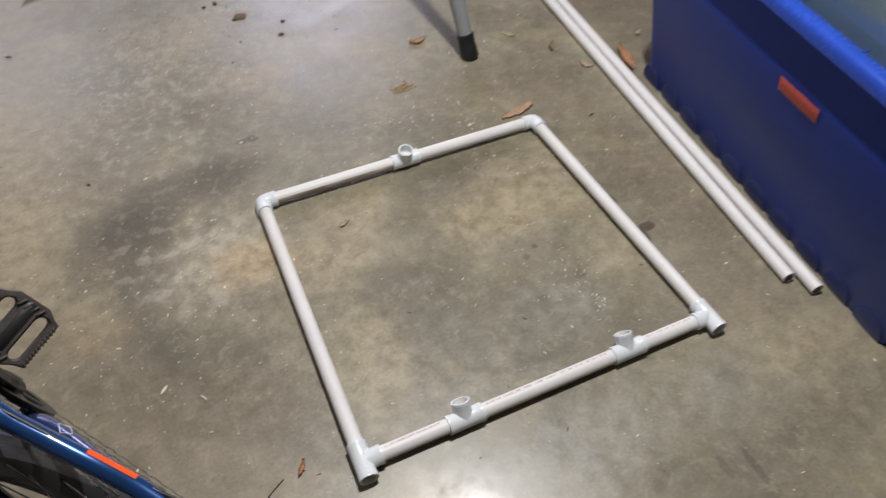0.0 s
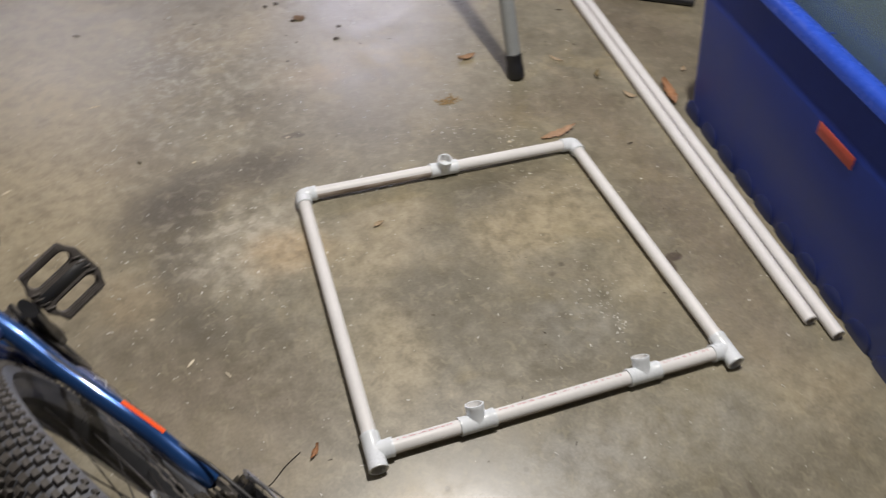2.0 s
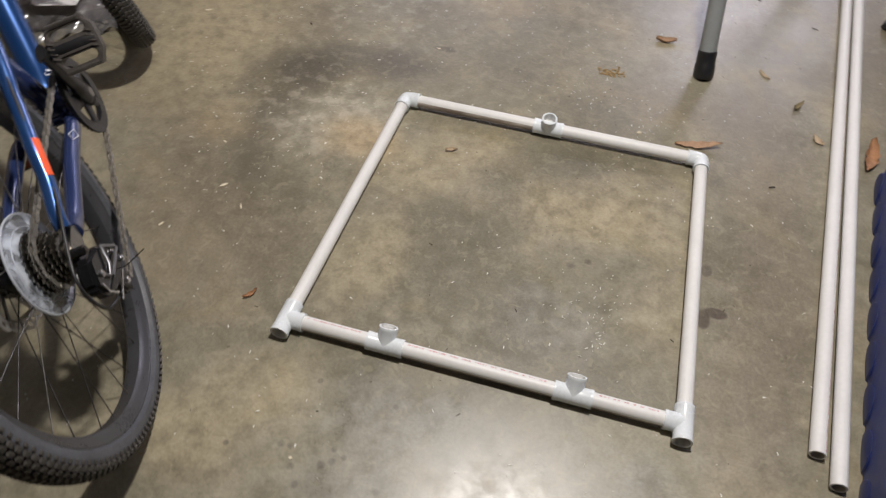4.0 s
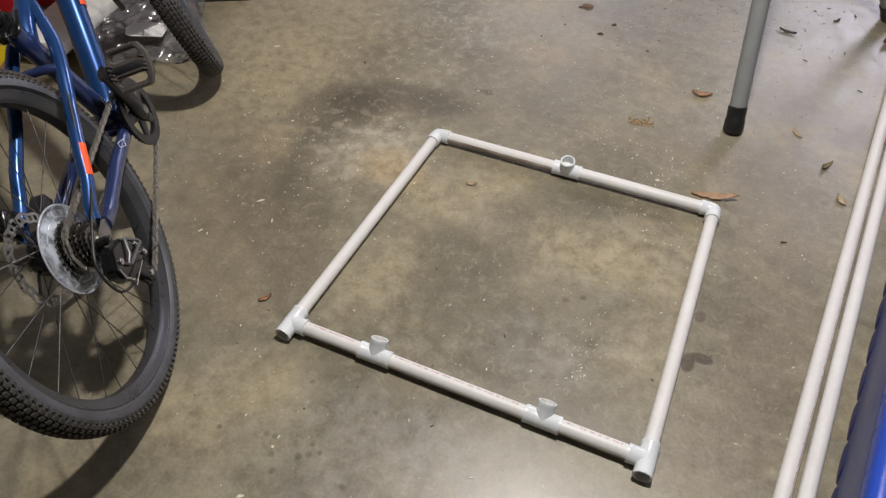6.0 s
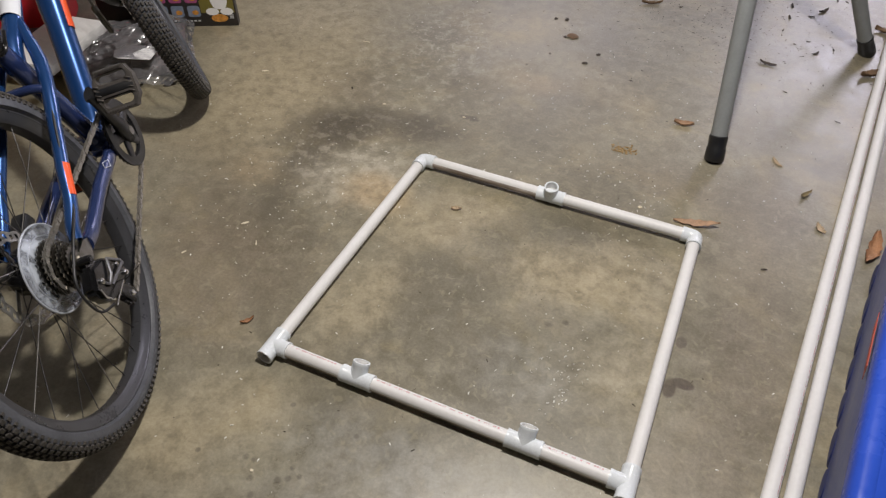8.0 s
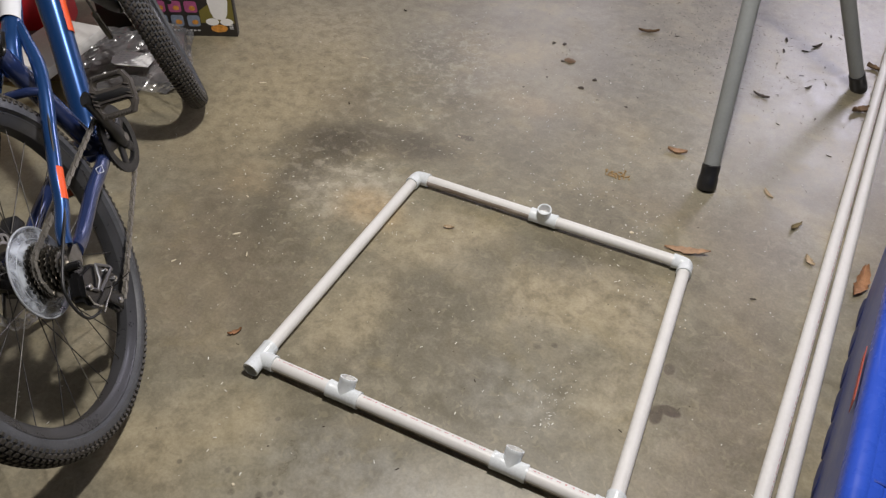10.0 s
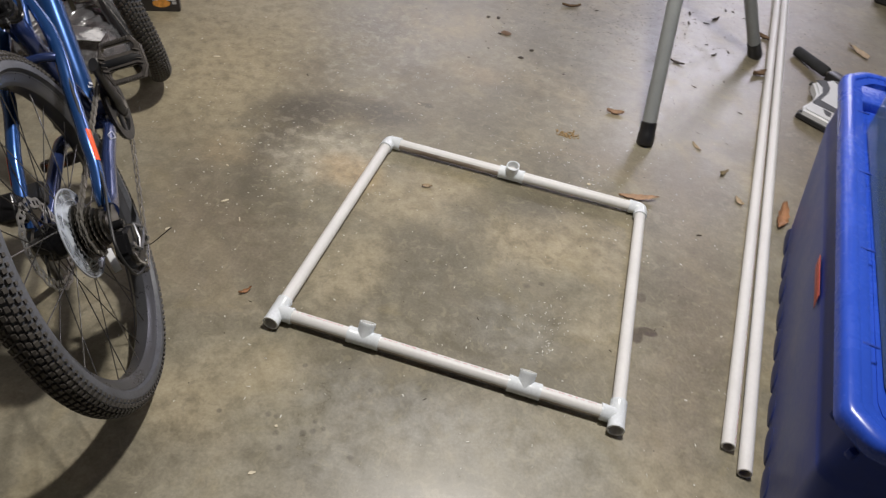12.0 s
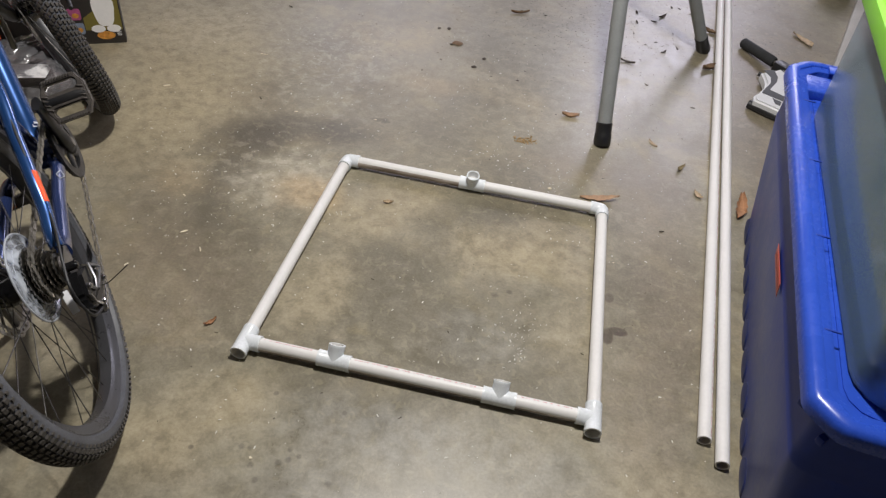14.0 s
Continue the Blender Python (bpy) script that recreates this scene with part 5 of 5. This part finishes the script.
def clod(name, x, y, size, mat, label, category, stretch=1.0, turn=0.0, group=""):
    rng = random.Random(int(x * 7919 + y * 104729) + 3)
    bm = bmesh.new()
    bmesh.ops.create_icosphere(bm, subdivisions=2, radius=0.5)
    for v in bm.verts:
        v.co *= rng.uniform(0.5, 1.2)
        v.co.z *= 0.2
        v.co.x *= stretch
    low = min(v.co.z for v in bm.verts)
    for v in bm.verts:
        v.co.z -= low
    bmesh.ops.scale(bm, vec=(size, size, size), verts=bm.verts[:])
    return tagged(part(name, bm, mat, m=pose(x, y, 0.0, 0, 0, turn)), label, category, group)


def chip(x, y, long, wide, turn, mat, label):
    """A sliver of wood with a broken end, lying flat."""
    rng = random.Random(int(x * 3571 + y * 7907))
    bm = bmesh.new()
    pts = [(-long / 2, -wide * 0.3), (-long * 0.1, -wide * 0.5), (long * 0.45, -wide * 0.35), (long / 2, wide * 0.1), (long * 0.3, wide * 0.45), (-long * 0.2, wide * 0.5), (-long * 0.48, wide * 0.2)]
    pts = [(px + rng.uniform(-0.06, 0.06) * long, py + rng.uniform(-0.12, 0.12) * wide) for px, py in pts]
    outline(bm, pts, max(0.0012, wide * 0.3))
    return tagged(part("wood_chip", bm, mat, m=pose(x, y, 0.0, rng.uniform(-1, 1), 0, turn), smooth=False), label, "chip", "scattered chips")


def litter():
    leaf("dry_leaf", 0.578, 1.112, 0.052, 0.026, 8, 0.45, M["leaf"], "small curled brown dry leaf on the concrete", 0.2)
    leaf("dry_leaf", 0.682, 0.733, 0.102, 0.0255, 10, 0.2, M["leaf"], "long rust brown dry leaf touching the pipe elbow", 0.15, 0.12)
    leaf("dry_leaf", -0.092, 0.067, 0.030, 0.012, 55, 0.5, M["leaf_big"], "small crumpled brown dry leaf", 0.35)
    leaf("dry_leaf", 0.160, 0.549, 0.026, 0.014, 20, 0.4, M["leaf_pale"], "tiny crumpled tan dry leaf", 0.3)
    leaf("dry_leaf", 0.827, 1.046, 0.040, 0.013, -52, 0.25, M["leaf_pale"], "slim pale dry leaf", 0.1)
    leaf("dry_leaf", 0.904, 0.943, 0.040, 0.015, 58, 0.5, M["leaf_green"], "olive curled dry leaf", 0.4)
    leaf("dry_leaf", 0.947, 0.836, 0.036, 0.020, -58, 0.3, M["leaf_pale"], "pale tan dry leaf piece", 0.2)
    leaf("dry_leaf", 1.053, 0.812, 0.100, 0.038, 80, 0.35, M["leaf_big"], "large rust brown dry leaf between pipe and tote", 0.2, 0.1)
    leaf("dry_leaf", 1.390, 1.93, 0.105, 0.042, -58, 0.2, M["leaf_pale"], "large curled tan dry leaf", 0.12)
    leaf("dry_leaf", 1.022, 1.566, 0.060, 0.036, 30, 0.5, M["leaf_mid"], "brown crumpled dry leaf against the pipe", 0.3)
    leaf("dry_leaf", 1.048, 1.855, 0.050, 0.030, -20, 0.5, M["leaf_mid"], "brown crumpled dry leaf", 0.3)
    leaf("dry_leaf", 0.345, 1.744, 0.070, 0.018, 22, 0.6, M["leaf_mid"], "brown rolled dry leaf", 0.2)
    leaf("dry_leaf", 0.744, 1.516, 0.050, 0.016, -14, 0.4, M["leaf_dark"], "dark rolled dry leaf", 0.2)
    leaf("dry_leaf", -0.360, 1.757, 0.040, 0.022, 0, 0.5, M["leaf"], "small brown dry leaf", 0.5)
    leaf("dry_leaf", 1.163, 0.905, 0.026, 0.014, 40, 0.4, M["leaf_pale"], "small pale dry leaf", 0.3)
    for x, y, size in ((0.170, 1.428, 0.030), (0.150, 1.418, 0.012), (0.121, 1.524, 0.016), (0.088, 1.516, 0.013), (0.273, 1.360, 0.014), (0.138, 1.305, 0.009),
                       (0.250, 1.296, 0.015), (0.095, 1.218, 0.008), (0.397, 1.261, 0.009), (-0.122, 1.464, 0.007)):
        clod("dirt_clod", x, y, size, M["leaf_mid"] if size > 0.02 else M["leaf_dark"], "dark crumb of dry earth and leaf on the floor", "dirt", 1.3, x * 900, "dirt crumbs")
    for x, y, size in ((0.869, 1.928, 0.034), (0.773, 1.838, 0.020), (0.773, 1.920, 0.022), (0.836, 1.873, 0.016), (0.763, 1.743, 0.010), (0.907, 2.024, 0.018), (0.936, 2.026, 0.012),
                       (0.979, 1.993, 0.012), (0.868, 1.639, 0.022), (0.842, 1.702, 0.010), (0.808, 1.386, 0.010), (0.903, 1.464, 0.010), (0.954, 1.292, 0.012), (0.805, 1.671, 0.008),
                       (0.905, 1.794, 0.010), (0.917, 1.682, 0.012), (0.845, 0.650, 0.011), (0.438, 1.761, 0.012), (-0.312, 0.892, 0.010), (-0.433, 1.474, 0.014)):
        leaf("leaf_crumb", x, y, size * 1.25, size * 0.48, x * 1300, 0.35, M["leaf_dark"], "dark broken bit of leaf on the floor", 0.15, category="leaf bits", group="dark leaf bits")
    for x, y, long, wide, turn in ((-0.588, 0.866, 0.026, 0.008, 30), (-0.398, 1.135, 0.030, 0.004, 5), (-0.194, 0.862, 0.013, 0.006, 20), (-0.265, 0.306, 0.024, 0.007, 45),
                                   (-0.205, 0.262, 0.020, 0.004, -60), (-0.322, 0.426, 0.011, 0.005, -25), (-0.334, 0.172, 0.014, 0.006, 60), (0.105, -0.203, 0.008, 0.007, 0),
                                   (0.106, -0.300, 0.018, 0.008, 30), (0.551, 0.738, 0.014, 0.010, 10), (0.03, 0.897, 0.012, 0.005, 5), (0.728, 0.50, 0.006, 0.003, 0)):
        chip(x, y, long * 0.75, wide * 0.7, turn, M["chip"], "pale sliver of wood on the concrete")
    # a patch of tan crumbs
    rng = random.Random(21)
    verts, faces = [], []

    def bit(x, y, long, wide, tall, turn):
        c, s, b = math.cos(turn), math.sin(turn), len(verts)
        bend = rng.uniform(-0.25, 0.25) * long
        for u, v, z in ((-0.5, -0.5, 0), (0.5, -0.4, 0), (0.5, 0.5, 0), (-0.5, 0.4, 0), (-0.4, -0.35, 1), (0.4, -0.3, 1), (0.45, 0.4, 1), (-0.4, 0.3, 1)):
            px, py = u * long, v * wide + bend * u * u * 4
            verts.append((x + px * c - py * s, y + px * s + py * c, z * tall + 0.0002))
        for q in ((0, 3, 2, 1), (4, 5, 6, 7), (0, 1, 5, 4), (1, 2, 6, 5), (2, 3, 7, 6), (3, 0, 4, 7)):
            faces.append(tuple(b + k for k in q))

    for _ in range(70):
        bit(0.461 + rng.gauss(0, 0.016), 0.936 + rng.gauss(0, 0.008), rng.uniform(0.003, 0.007), rng.uniform(0.002, 0.005), rng.uniform(0.001, 0.003), rng.uniform(0, 6))
    tagged(link_mesh("crumbs", verts, faces, M["crumb"], smooth=False), "little heap of tan crumbs on the concrete", "crumbs", kind="stuff")
    # white plastic shavings strewn about
    verts, faces = [], []
    spots = [(0.52, 0.24, 0.05, 0.05, 42), (0.545, 0.18, 0.015, 0.03, 26), (0.55, 0.74, 0.03, 0.02, 16), (0.57, 0.59, 0.05, 0.05, 24), (0.45, 0.82, 0.07, 0.04, 34), (-0.22, 0.55, 0.12, 0.12, 60),
             (-0.15, 0.32, 0.16, 0.14, 60), (0.3, 0.4, 0.3, 0.3, 90), (0.1, -0.15, 0.25, 0.15, 50), (0.6, -0.15, 0.2, 0.12, 36), (-0.1, 1.1, 0.3, 0.3, 90), (0.3, 1.2, 0.3, 0.3, 70), (-0.4, 0.7, 0.2, 0.25, 50), (-0.5, 0.45, 0.18, 0.2, 50), (0.5, 0.95, 0.25, 0.2, 70), (0.85, 0.4, 0.1, 0.3, 40)]
    for cx, cy, sx, sy, count in spots:
        for _ in range(int(count * 1.2)):
            long = rng.choice((0.0012, 0.0014, 0.0018, 0.002, 0.003, 0.006))
            bit(cx + rng.gauss(0, sx), cy + rng.gauss(0, sy), long, rng.uniform(0.0008, 0.0022), 0.0009, rng.uniform(0, 6.28))
    tagged(link_mesh("plastic_shavings", verts, faces, M["shaving"], smooth=False), "white plastic shavings strewn over the floor", "shavings", kind="stuff")
    # dark dust and bits on the far floor
    verts, faces = [], []
    for cx, cy, sx, sy, count in ((0.8, 1.8, 0.25, 0.3, 300), (0.55, 1.85, 0.12, 0.22, 420), (0.2, 1.5, 0.3, 0.3, 70), (1.25, 1.9, 0.15, 0.3, 60), (0.3, 0.5, 0.6, 0.5, 90), (0.4, 2.6, 0.6, 0.4, 120)):
        for _ in range(count):
            bit(cx + rng.gauss(0, sx), cy + rng.gauss(0, sy), rng.choice((0.0015, 0.002, 0.003, 0.004, 0.008)), rng.uniform(0.0008, 0.002), 0.0007, rng.uniform(0, 6.28))
    tagged(link_mesh("floor_dust", verts, faces, M["leaf_dark"], smooth=False), "dark bits of leaf and dirt on the floor", "dirt", kind="stuff")


# ------------------------------------------------------------ things behind the bicycle
def pet_food_carton():
    m = Matrix.Translation((-0.812, 1.052, 0)) @ pose(0, 0, 0, 0, 0, 27)  # x along the printed face, which looks towards -y
    root = thing("food_carton", m, "black and olive printed food carton standing on the concrete", "carton")
    w, d, h = 0.42, 0.03, 0.30
    bm = bmesh.new()
    block(bm, (w, d, h), Matrix.Translation((-w / 2, d / 2, h / 2)), 0.003)
    part("box", bm, M["dark_print"], root, "black printed cardboard box")

    def plate(name, pts, mat, depth, label):
        bm = bmesh.new()
        outline(bm, pts, depth, pose(0, 0, 0, 90))
        return part(name, bm, mat, root, label, smooth=False)

    def blob(cx, cy, rx, ry, n=20, wave=0.0):
        return [(cx + rx * (1 + wave * math.sin(5 * k * math.tau / n)) * math.cos(k * math.tau / n), cy + ry * (1 + wave * math.sin(5 * k * math.tau / n)) * math.sin(k * math.tau / n)) for k in range(n)]

    plate("print_band", [(-0.108, 0.046), (-0.004, 0.046), (-0.004, 0.16), (-0.108, 0.085)], M["olive_print"], 0.0006, "olive printed band")
    plate("print_shape", blob(-0.047, 0.115, 0.031, 0.060, 20, 0.05), M["paper"], 0.0009, "plain white printed shape")
    for cx in (-0.072, -0.028):
        plate("print_shape", blob(cx, 0.050, 0.020, 0.012), M["paper"], 0.0011, "plain white printed shape")
    plate("print_bowl", blob(-0.054, 0.028, 0.026, 0.013, 18), M["food_print"], 0.0010, "orange printed food picture")
    for cx, cy, mat in ((-0.131, 0.098, "pink_print"), (-0.179, 0.098, "pink_print"), (-0.129, 0.052, "teal_print"), (-0.179, 0.052, "teal_print"), (-0.227, 0.052, "teal_print"), (-0.227, 0.098, "pink_print")):
        plate("print_panel", rounded(cx - 0.019, cx + 0.019, cy - 0.018, cy + 0.018, 0.007, 3), M[mat], 0.0010, "small coloured printed panel")
        plate("print_panel", blob(cx + 0.004, cy - 0.004, 0.010, 0.008, 10), M["food_print"], 0.0014, "small food picture")
    for k in range(3):
        plate("print_bar", [(-0.022, 0.026 + k * 0.005), (-0.010, 0.026 + k * 0.005), (-0.010, 0.029 + k * 0.005), (-0.022, 0.029 + k * 0.005)], M["grey_print"], 0.0008, "grey bar of print")
    for k in range(12):
        plate("print_bar", [(-0.26 + k * 0.0125, 0.018), (-0.252 + k * 0.0125, 0.018), (-0.252 + k * 0.0125, 0.0225), (-0.26 + k * 0.0125, 0.0225)], M["grey_print"], 0.0008, "grey bar of print")


def wrapped_package():
    """A dark flat package in loose clear wrap, with a white paper on it."""
    m = pose(-0.975, 0.765, 0, 0, 0, 38)
    root = thing("wrapped_package", m, "dark flat package in crumpled clear plastic wrap", "package")
    bm = bmesh.new()
    block(bm, (0.30, 0.24, 0.035), pose(0, 0, 0.0195), 0.004)
    part("package", bm, M["package"], root, "dark purple-brown package")
    slip = Matrix.Translation((0.022, -0.112, 0.0815)) @ pose(0, 0, 0, -4, 3, -10)
    bm = bmesh.new()
    outline(bm, [(-0.050, -0.028), (-0.036, -0.040), (0.052, -0.045), (0.060, 0.010), (0.050, 0.036), (-0.036, 0.044), (-0.046, 0.020), (-0.056, 0.008)], 0.0012, slip)
    paper = part("paper_slip", bm, M["paper"], root, "white printed paper slip", smooth=False)
    rows = random.Random(8)
    bm = bmesh.new()
    for k in range(5):
        x = -0.038
        while x < 0.042:
            w = rows.uniform(0.004, 0.014)
            block(bm, (w, 0.0022, 0.0003), slip @ pose(x + w / 2, -0.030 + k * 0.013, 0.0014), 0)
            x += w + rows.uniform(0.002, 0.008)
    part("paper_print", bm, M["faint_print"], paper, "faint grey bars of print", smooth=False)
    verts, faces, n = [], [], 88
    for i in range(n + 1):
        for j in range(n + 1):
            u, v = i / n * 2 - 1, j / n * 2 - 1
            x, y = u * 0.168, v * 0.18
            edge = max(abs(u), abs(v))
            along, across = x * 0.8 + y * 0.6, y * 0.8 - x * 0.6
            fold = noise.noise(Vector((x * 11, y * 14, 3))) * 0.018 + abs(noise.noise(Vector((along * 6, across * 44, 7)))) * 0.036 + (1 - abs(noise.noise(Vector((along * 14, across * 30 + along * 12, 9))))) ** 6 * 0.010
            z = 0.050 * (1 - max(0, (edge - 0.62) / 0.38) ** 1.4) + fold * (1 - 0.5 * edge) + 0.006
            verts.append((x * (1 + 0.1 * noise.noise(Vector((y * 9, 1, 2)))), y * (1 + 0.1 * noise.noise(Vector((x * 9, 4, 2)))), max(z, 0.043 if max(abs(x) / 0.155, abs(y) / 0.125) < 1 else 0.001)))
    for i in range(n):
        for j in range(n):
            a = i * (n + 1) + j
            faces.append((a, a + n + 1, a + n + 2, a + 1))
    link_mesh("wrap", verts, faces, M["bag"], root, "crumpled clear plastic wrap")


def small_boxes():
    bm = bmesh.new()
    block(bm, (0.26, 0.20, 0.060), pose(0, 0, 0.030), 0.003)
    tagged(part("dark_box", bm, M["package"], m=pose(-1.18, 0.66, 0, 0, 0, 32)), "flat dark brown cardboard box on the floor", "box")
    root = thing("white_box", pose(-1.132, 0.640, 0.0605, 0, 0, 9), "white cardboard box stacked on a flat dark box", "box")
    bm = bmesh.new()
    block(bm, (0.16, 0.26, 0.030), pose(0, 0, 0.015), 0.003)
    box = part("box", bm, M["paper"], root, "white cardboard")
    bm = bmesh.new()
    block(bm, (0.158, 0.10, 0.001), pose(0, 0.04, 0.0308), 0)
    part("flap", bm, M["paper"], box, smooth=False)
    root = thing("red_case", pose(-1.42, 0.74, 0, 0, 0, 35), "red plastic case with a grip hole, a black block for its dark inside, on the floor", "case")
    bm = bmesh.new()
    block(bm, (0.34, 0.22, 0.26), pose(0, 0, 0.13), 0.02, segments=3)
    part("body", bm, M["red"], root, "glossy red plastic body")
    # no opening is cut: a black block gives the shade inside the hole
    bm = bmesh.new()
    block(bm, (0.05, 0.006, 0.022), pose(0.05, -0.1115, 0.17), 0.003)
    part("grip", bm, M["black"], root, "grip hole, a black block for its dark inside")
    root = thing("cardboard_box", pose(-1.357, 0.337, 0, 0, 0, 25), "brown cardboard box with a strip of yellow tape", "box")
    bm = bmesh.new()
    block(bm, (0.36, 0.30, 0.22), pose(0, 0, 0.11), 0.003)
    part("box", bm, M["carton"], root, "brown cardboard")
    bm = bmesh.new()
    block(bm, (0.0012, 0.302, 0.035), pose(0.1808, 0, 0.05), 0)
    part("tape", bm, M["yellow"], root, "bright yellow tape", smooth=False)


# ------------------------------------------------------------ things behind the totes
def hand_tool():
    root = thing("hand_tool", Matrix.Identity(4), "white and grey plastic tool with a black foam grip", "tool")
    bm = bmesh.new()
    shell = [(1.137, 1.345), (1.205, 1.305), (1.300, 1.262), (1.388, 1.230), (1.400, 1.33), (1.38, 1.46), (1.34, 1.53), (1.290, 1.580), (1.245, 1.585),
             (1.212, 1.556), (1.182, 1.540), (1.186, 1.505), (1.188, 1.470), (1.178, 1.434), (1.160, 1.402), (1.139, 1.372)]
    outline(bm, shell, 0.030, pose(0, 0, 0.012))
    bmesh.ops.bevel(bm, geom=[e for e in bm.edges if all(v.co.z > 0.035 for v in e.verts)], offset=0.007, segments=3, affect="EDGES")
    part("shell", bm, M["white_shell"], root, "white plastic shell")
    bm = bmesh.new()
    sweep(bm, [(1.130, 1.362, 0.0135), (1.20, 1.318, 0.0135), (1.30, 1.266, 0.0135), (1.395, 1.216, 0.0135)], 0.0134, 12)
    part("bumper", bm, M["black"], root, "black front bar")
    for pts in ([(1.190, 1.552), (1.226, 1.566), (1.232, 1.520), (1.224, 1.484), (1.194, 1.424), (1.300, 1.352), (1.300, 1.326), (1.166, 1.394), (1.170, 1.408), (1.203, 1.470), (1.208, 1.512)],
                [(1.196, 1.372), (1.222, 1.356), (1.214, 1.330), (1.200, 1.338)], [(1.25, 1.575), (1.28, 1.565), (1.33, 1.48), (1.318, 1.47)]):
        bm = bmesh.new()
        outline(bm, pts, 0.0015, pose(0, 0, 0.0415))
        part("inlay", bm, M["grey_shell"], root, "dark grey inlay", smooth=False)
    bm = bmesh.new()
    sweep(bm, [(1.300, 1.585, 0.034), (1.232, 1.660, 0.030)], 0.009, 14)
    part("neck", bm, M["steel"], root, "bare metal neck")
    bm = bmesh.new()
    sweep(bm, [(1.242, 1.650, 0.030), (1.238, 1.654, 0.030), (1.156, 1.786, 0.019), (1.152, 1.791, 0.019)], [0.014, 0.018, 0.018, 0.014], 20)
    part("grip", bm, M["foam"], root, "black foam grip")
    bm = bmesh.new()
    block(bm, (0.11, 0.045, 0.045), pose(1.285, 1.605, 0.0225, 0, 0, -45), 0.010)
    part("latch", bm, M["black"], root, "black latch")
    bm = bmesh.new()
    sweep(bm, [(1.215, 1.568, 0.012), (1.196, 1.585, 0.010), (1.188, 1.588, 0.010)], 0.007, 10)
    part("knob", bm, M["black"], root, "small black knob")


def board_and_base():
    m = Matrix.Translation((1.40, 1.545, 0)) @ pose(0, 0, 0, 0, 0, -18.2)  # y along its visible edge
    root = thing("white_board", m, "stained white painted board lying on the concrete", "board")
    bm = bmesh.new()
    block(bm, (0.075, 1.5, 0.035), pose(0.0375, 0.75, 0.0175), 0.003)
    part("edge_rail", bm, M["board"], root, "stained white rail")
    bm = bmesh.new()
    block(bm, (0.5, 1.5, 0.026), pose(0.338, 0.75, 0.013), 0.002)
    part("panel", bm, M["board"], root)
    root = thing("equipment_base", pose(1.60, 2.47, 0, 0, 0, -15), "dark grey rounded plastic base on the floor", "equipment")
    bm = bmesh.new()
    block(bm, (0.16, 0.10, 0.05), pose(0, 0, 0.025), 0.018, segments=3)
    part("foot", bm, M["black"], root, "black foot")
    bm = bmesh.new()
    block(bm, (0.14, 0.08, 0.10), pose(0, 0, 0.098), 0.02, segments=3)
    part("body", bm, M["grey_steel"], root, "grey body")


# ------------------------------------------------------------ call everything
setting()
pipe_frame()
long_pipe((0.9135, 0.039), 0.0896, 0.8, "loose white plastic pipe with a faded red line")
long_pipe((0.944, -0.008), 0.0870, 0, "loose white plastic pipe on the floor beside a storage tote")
blue_tote()
clear_tote()
folding_stand()
bicycle()
pet_food_carton()
wrapped_package()
small_boxes()
hand_tool()
board_and_base()
litter()
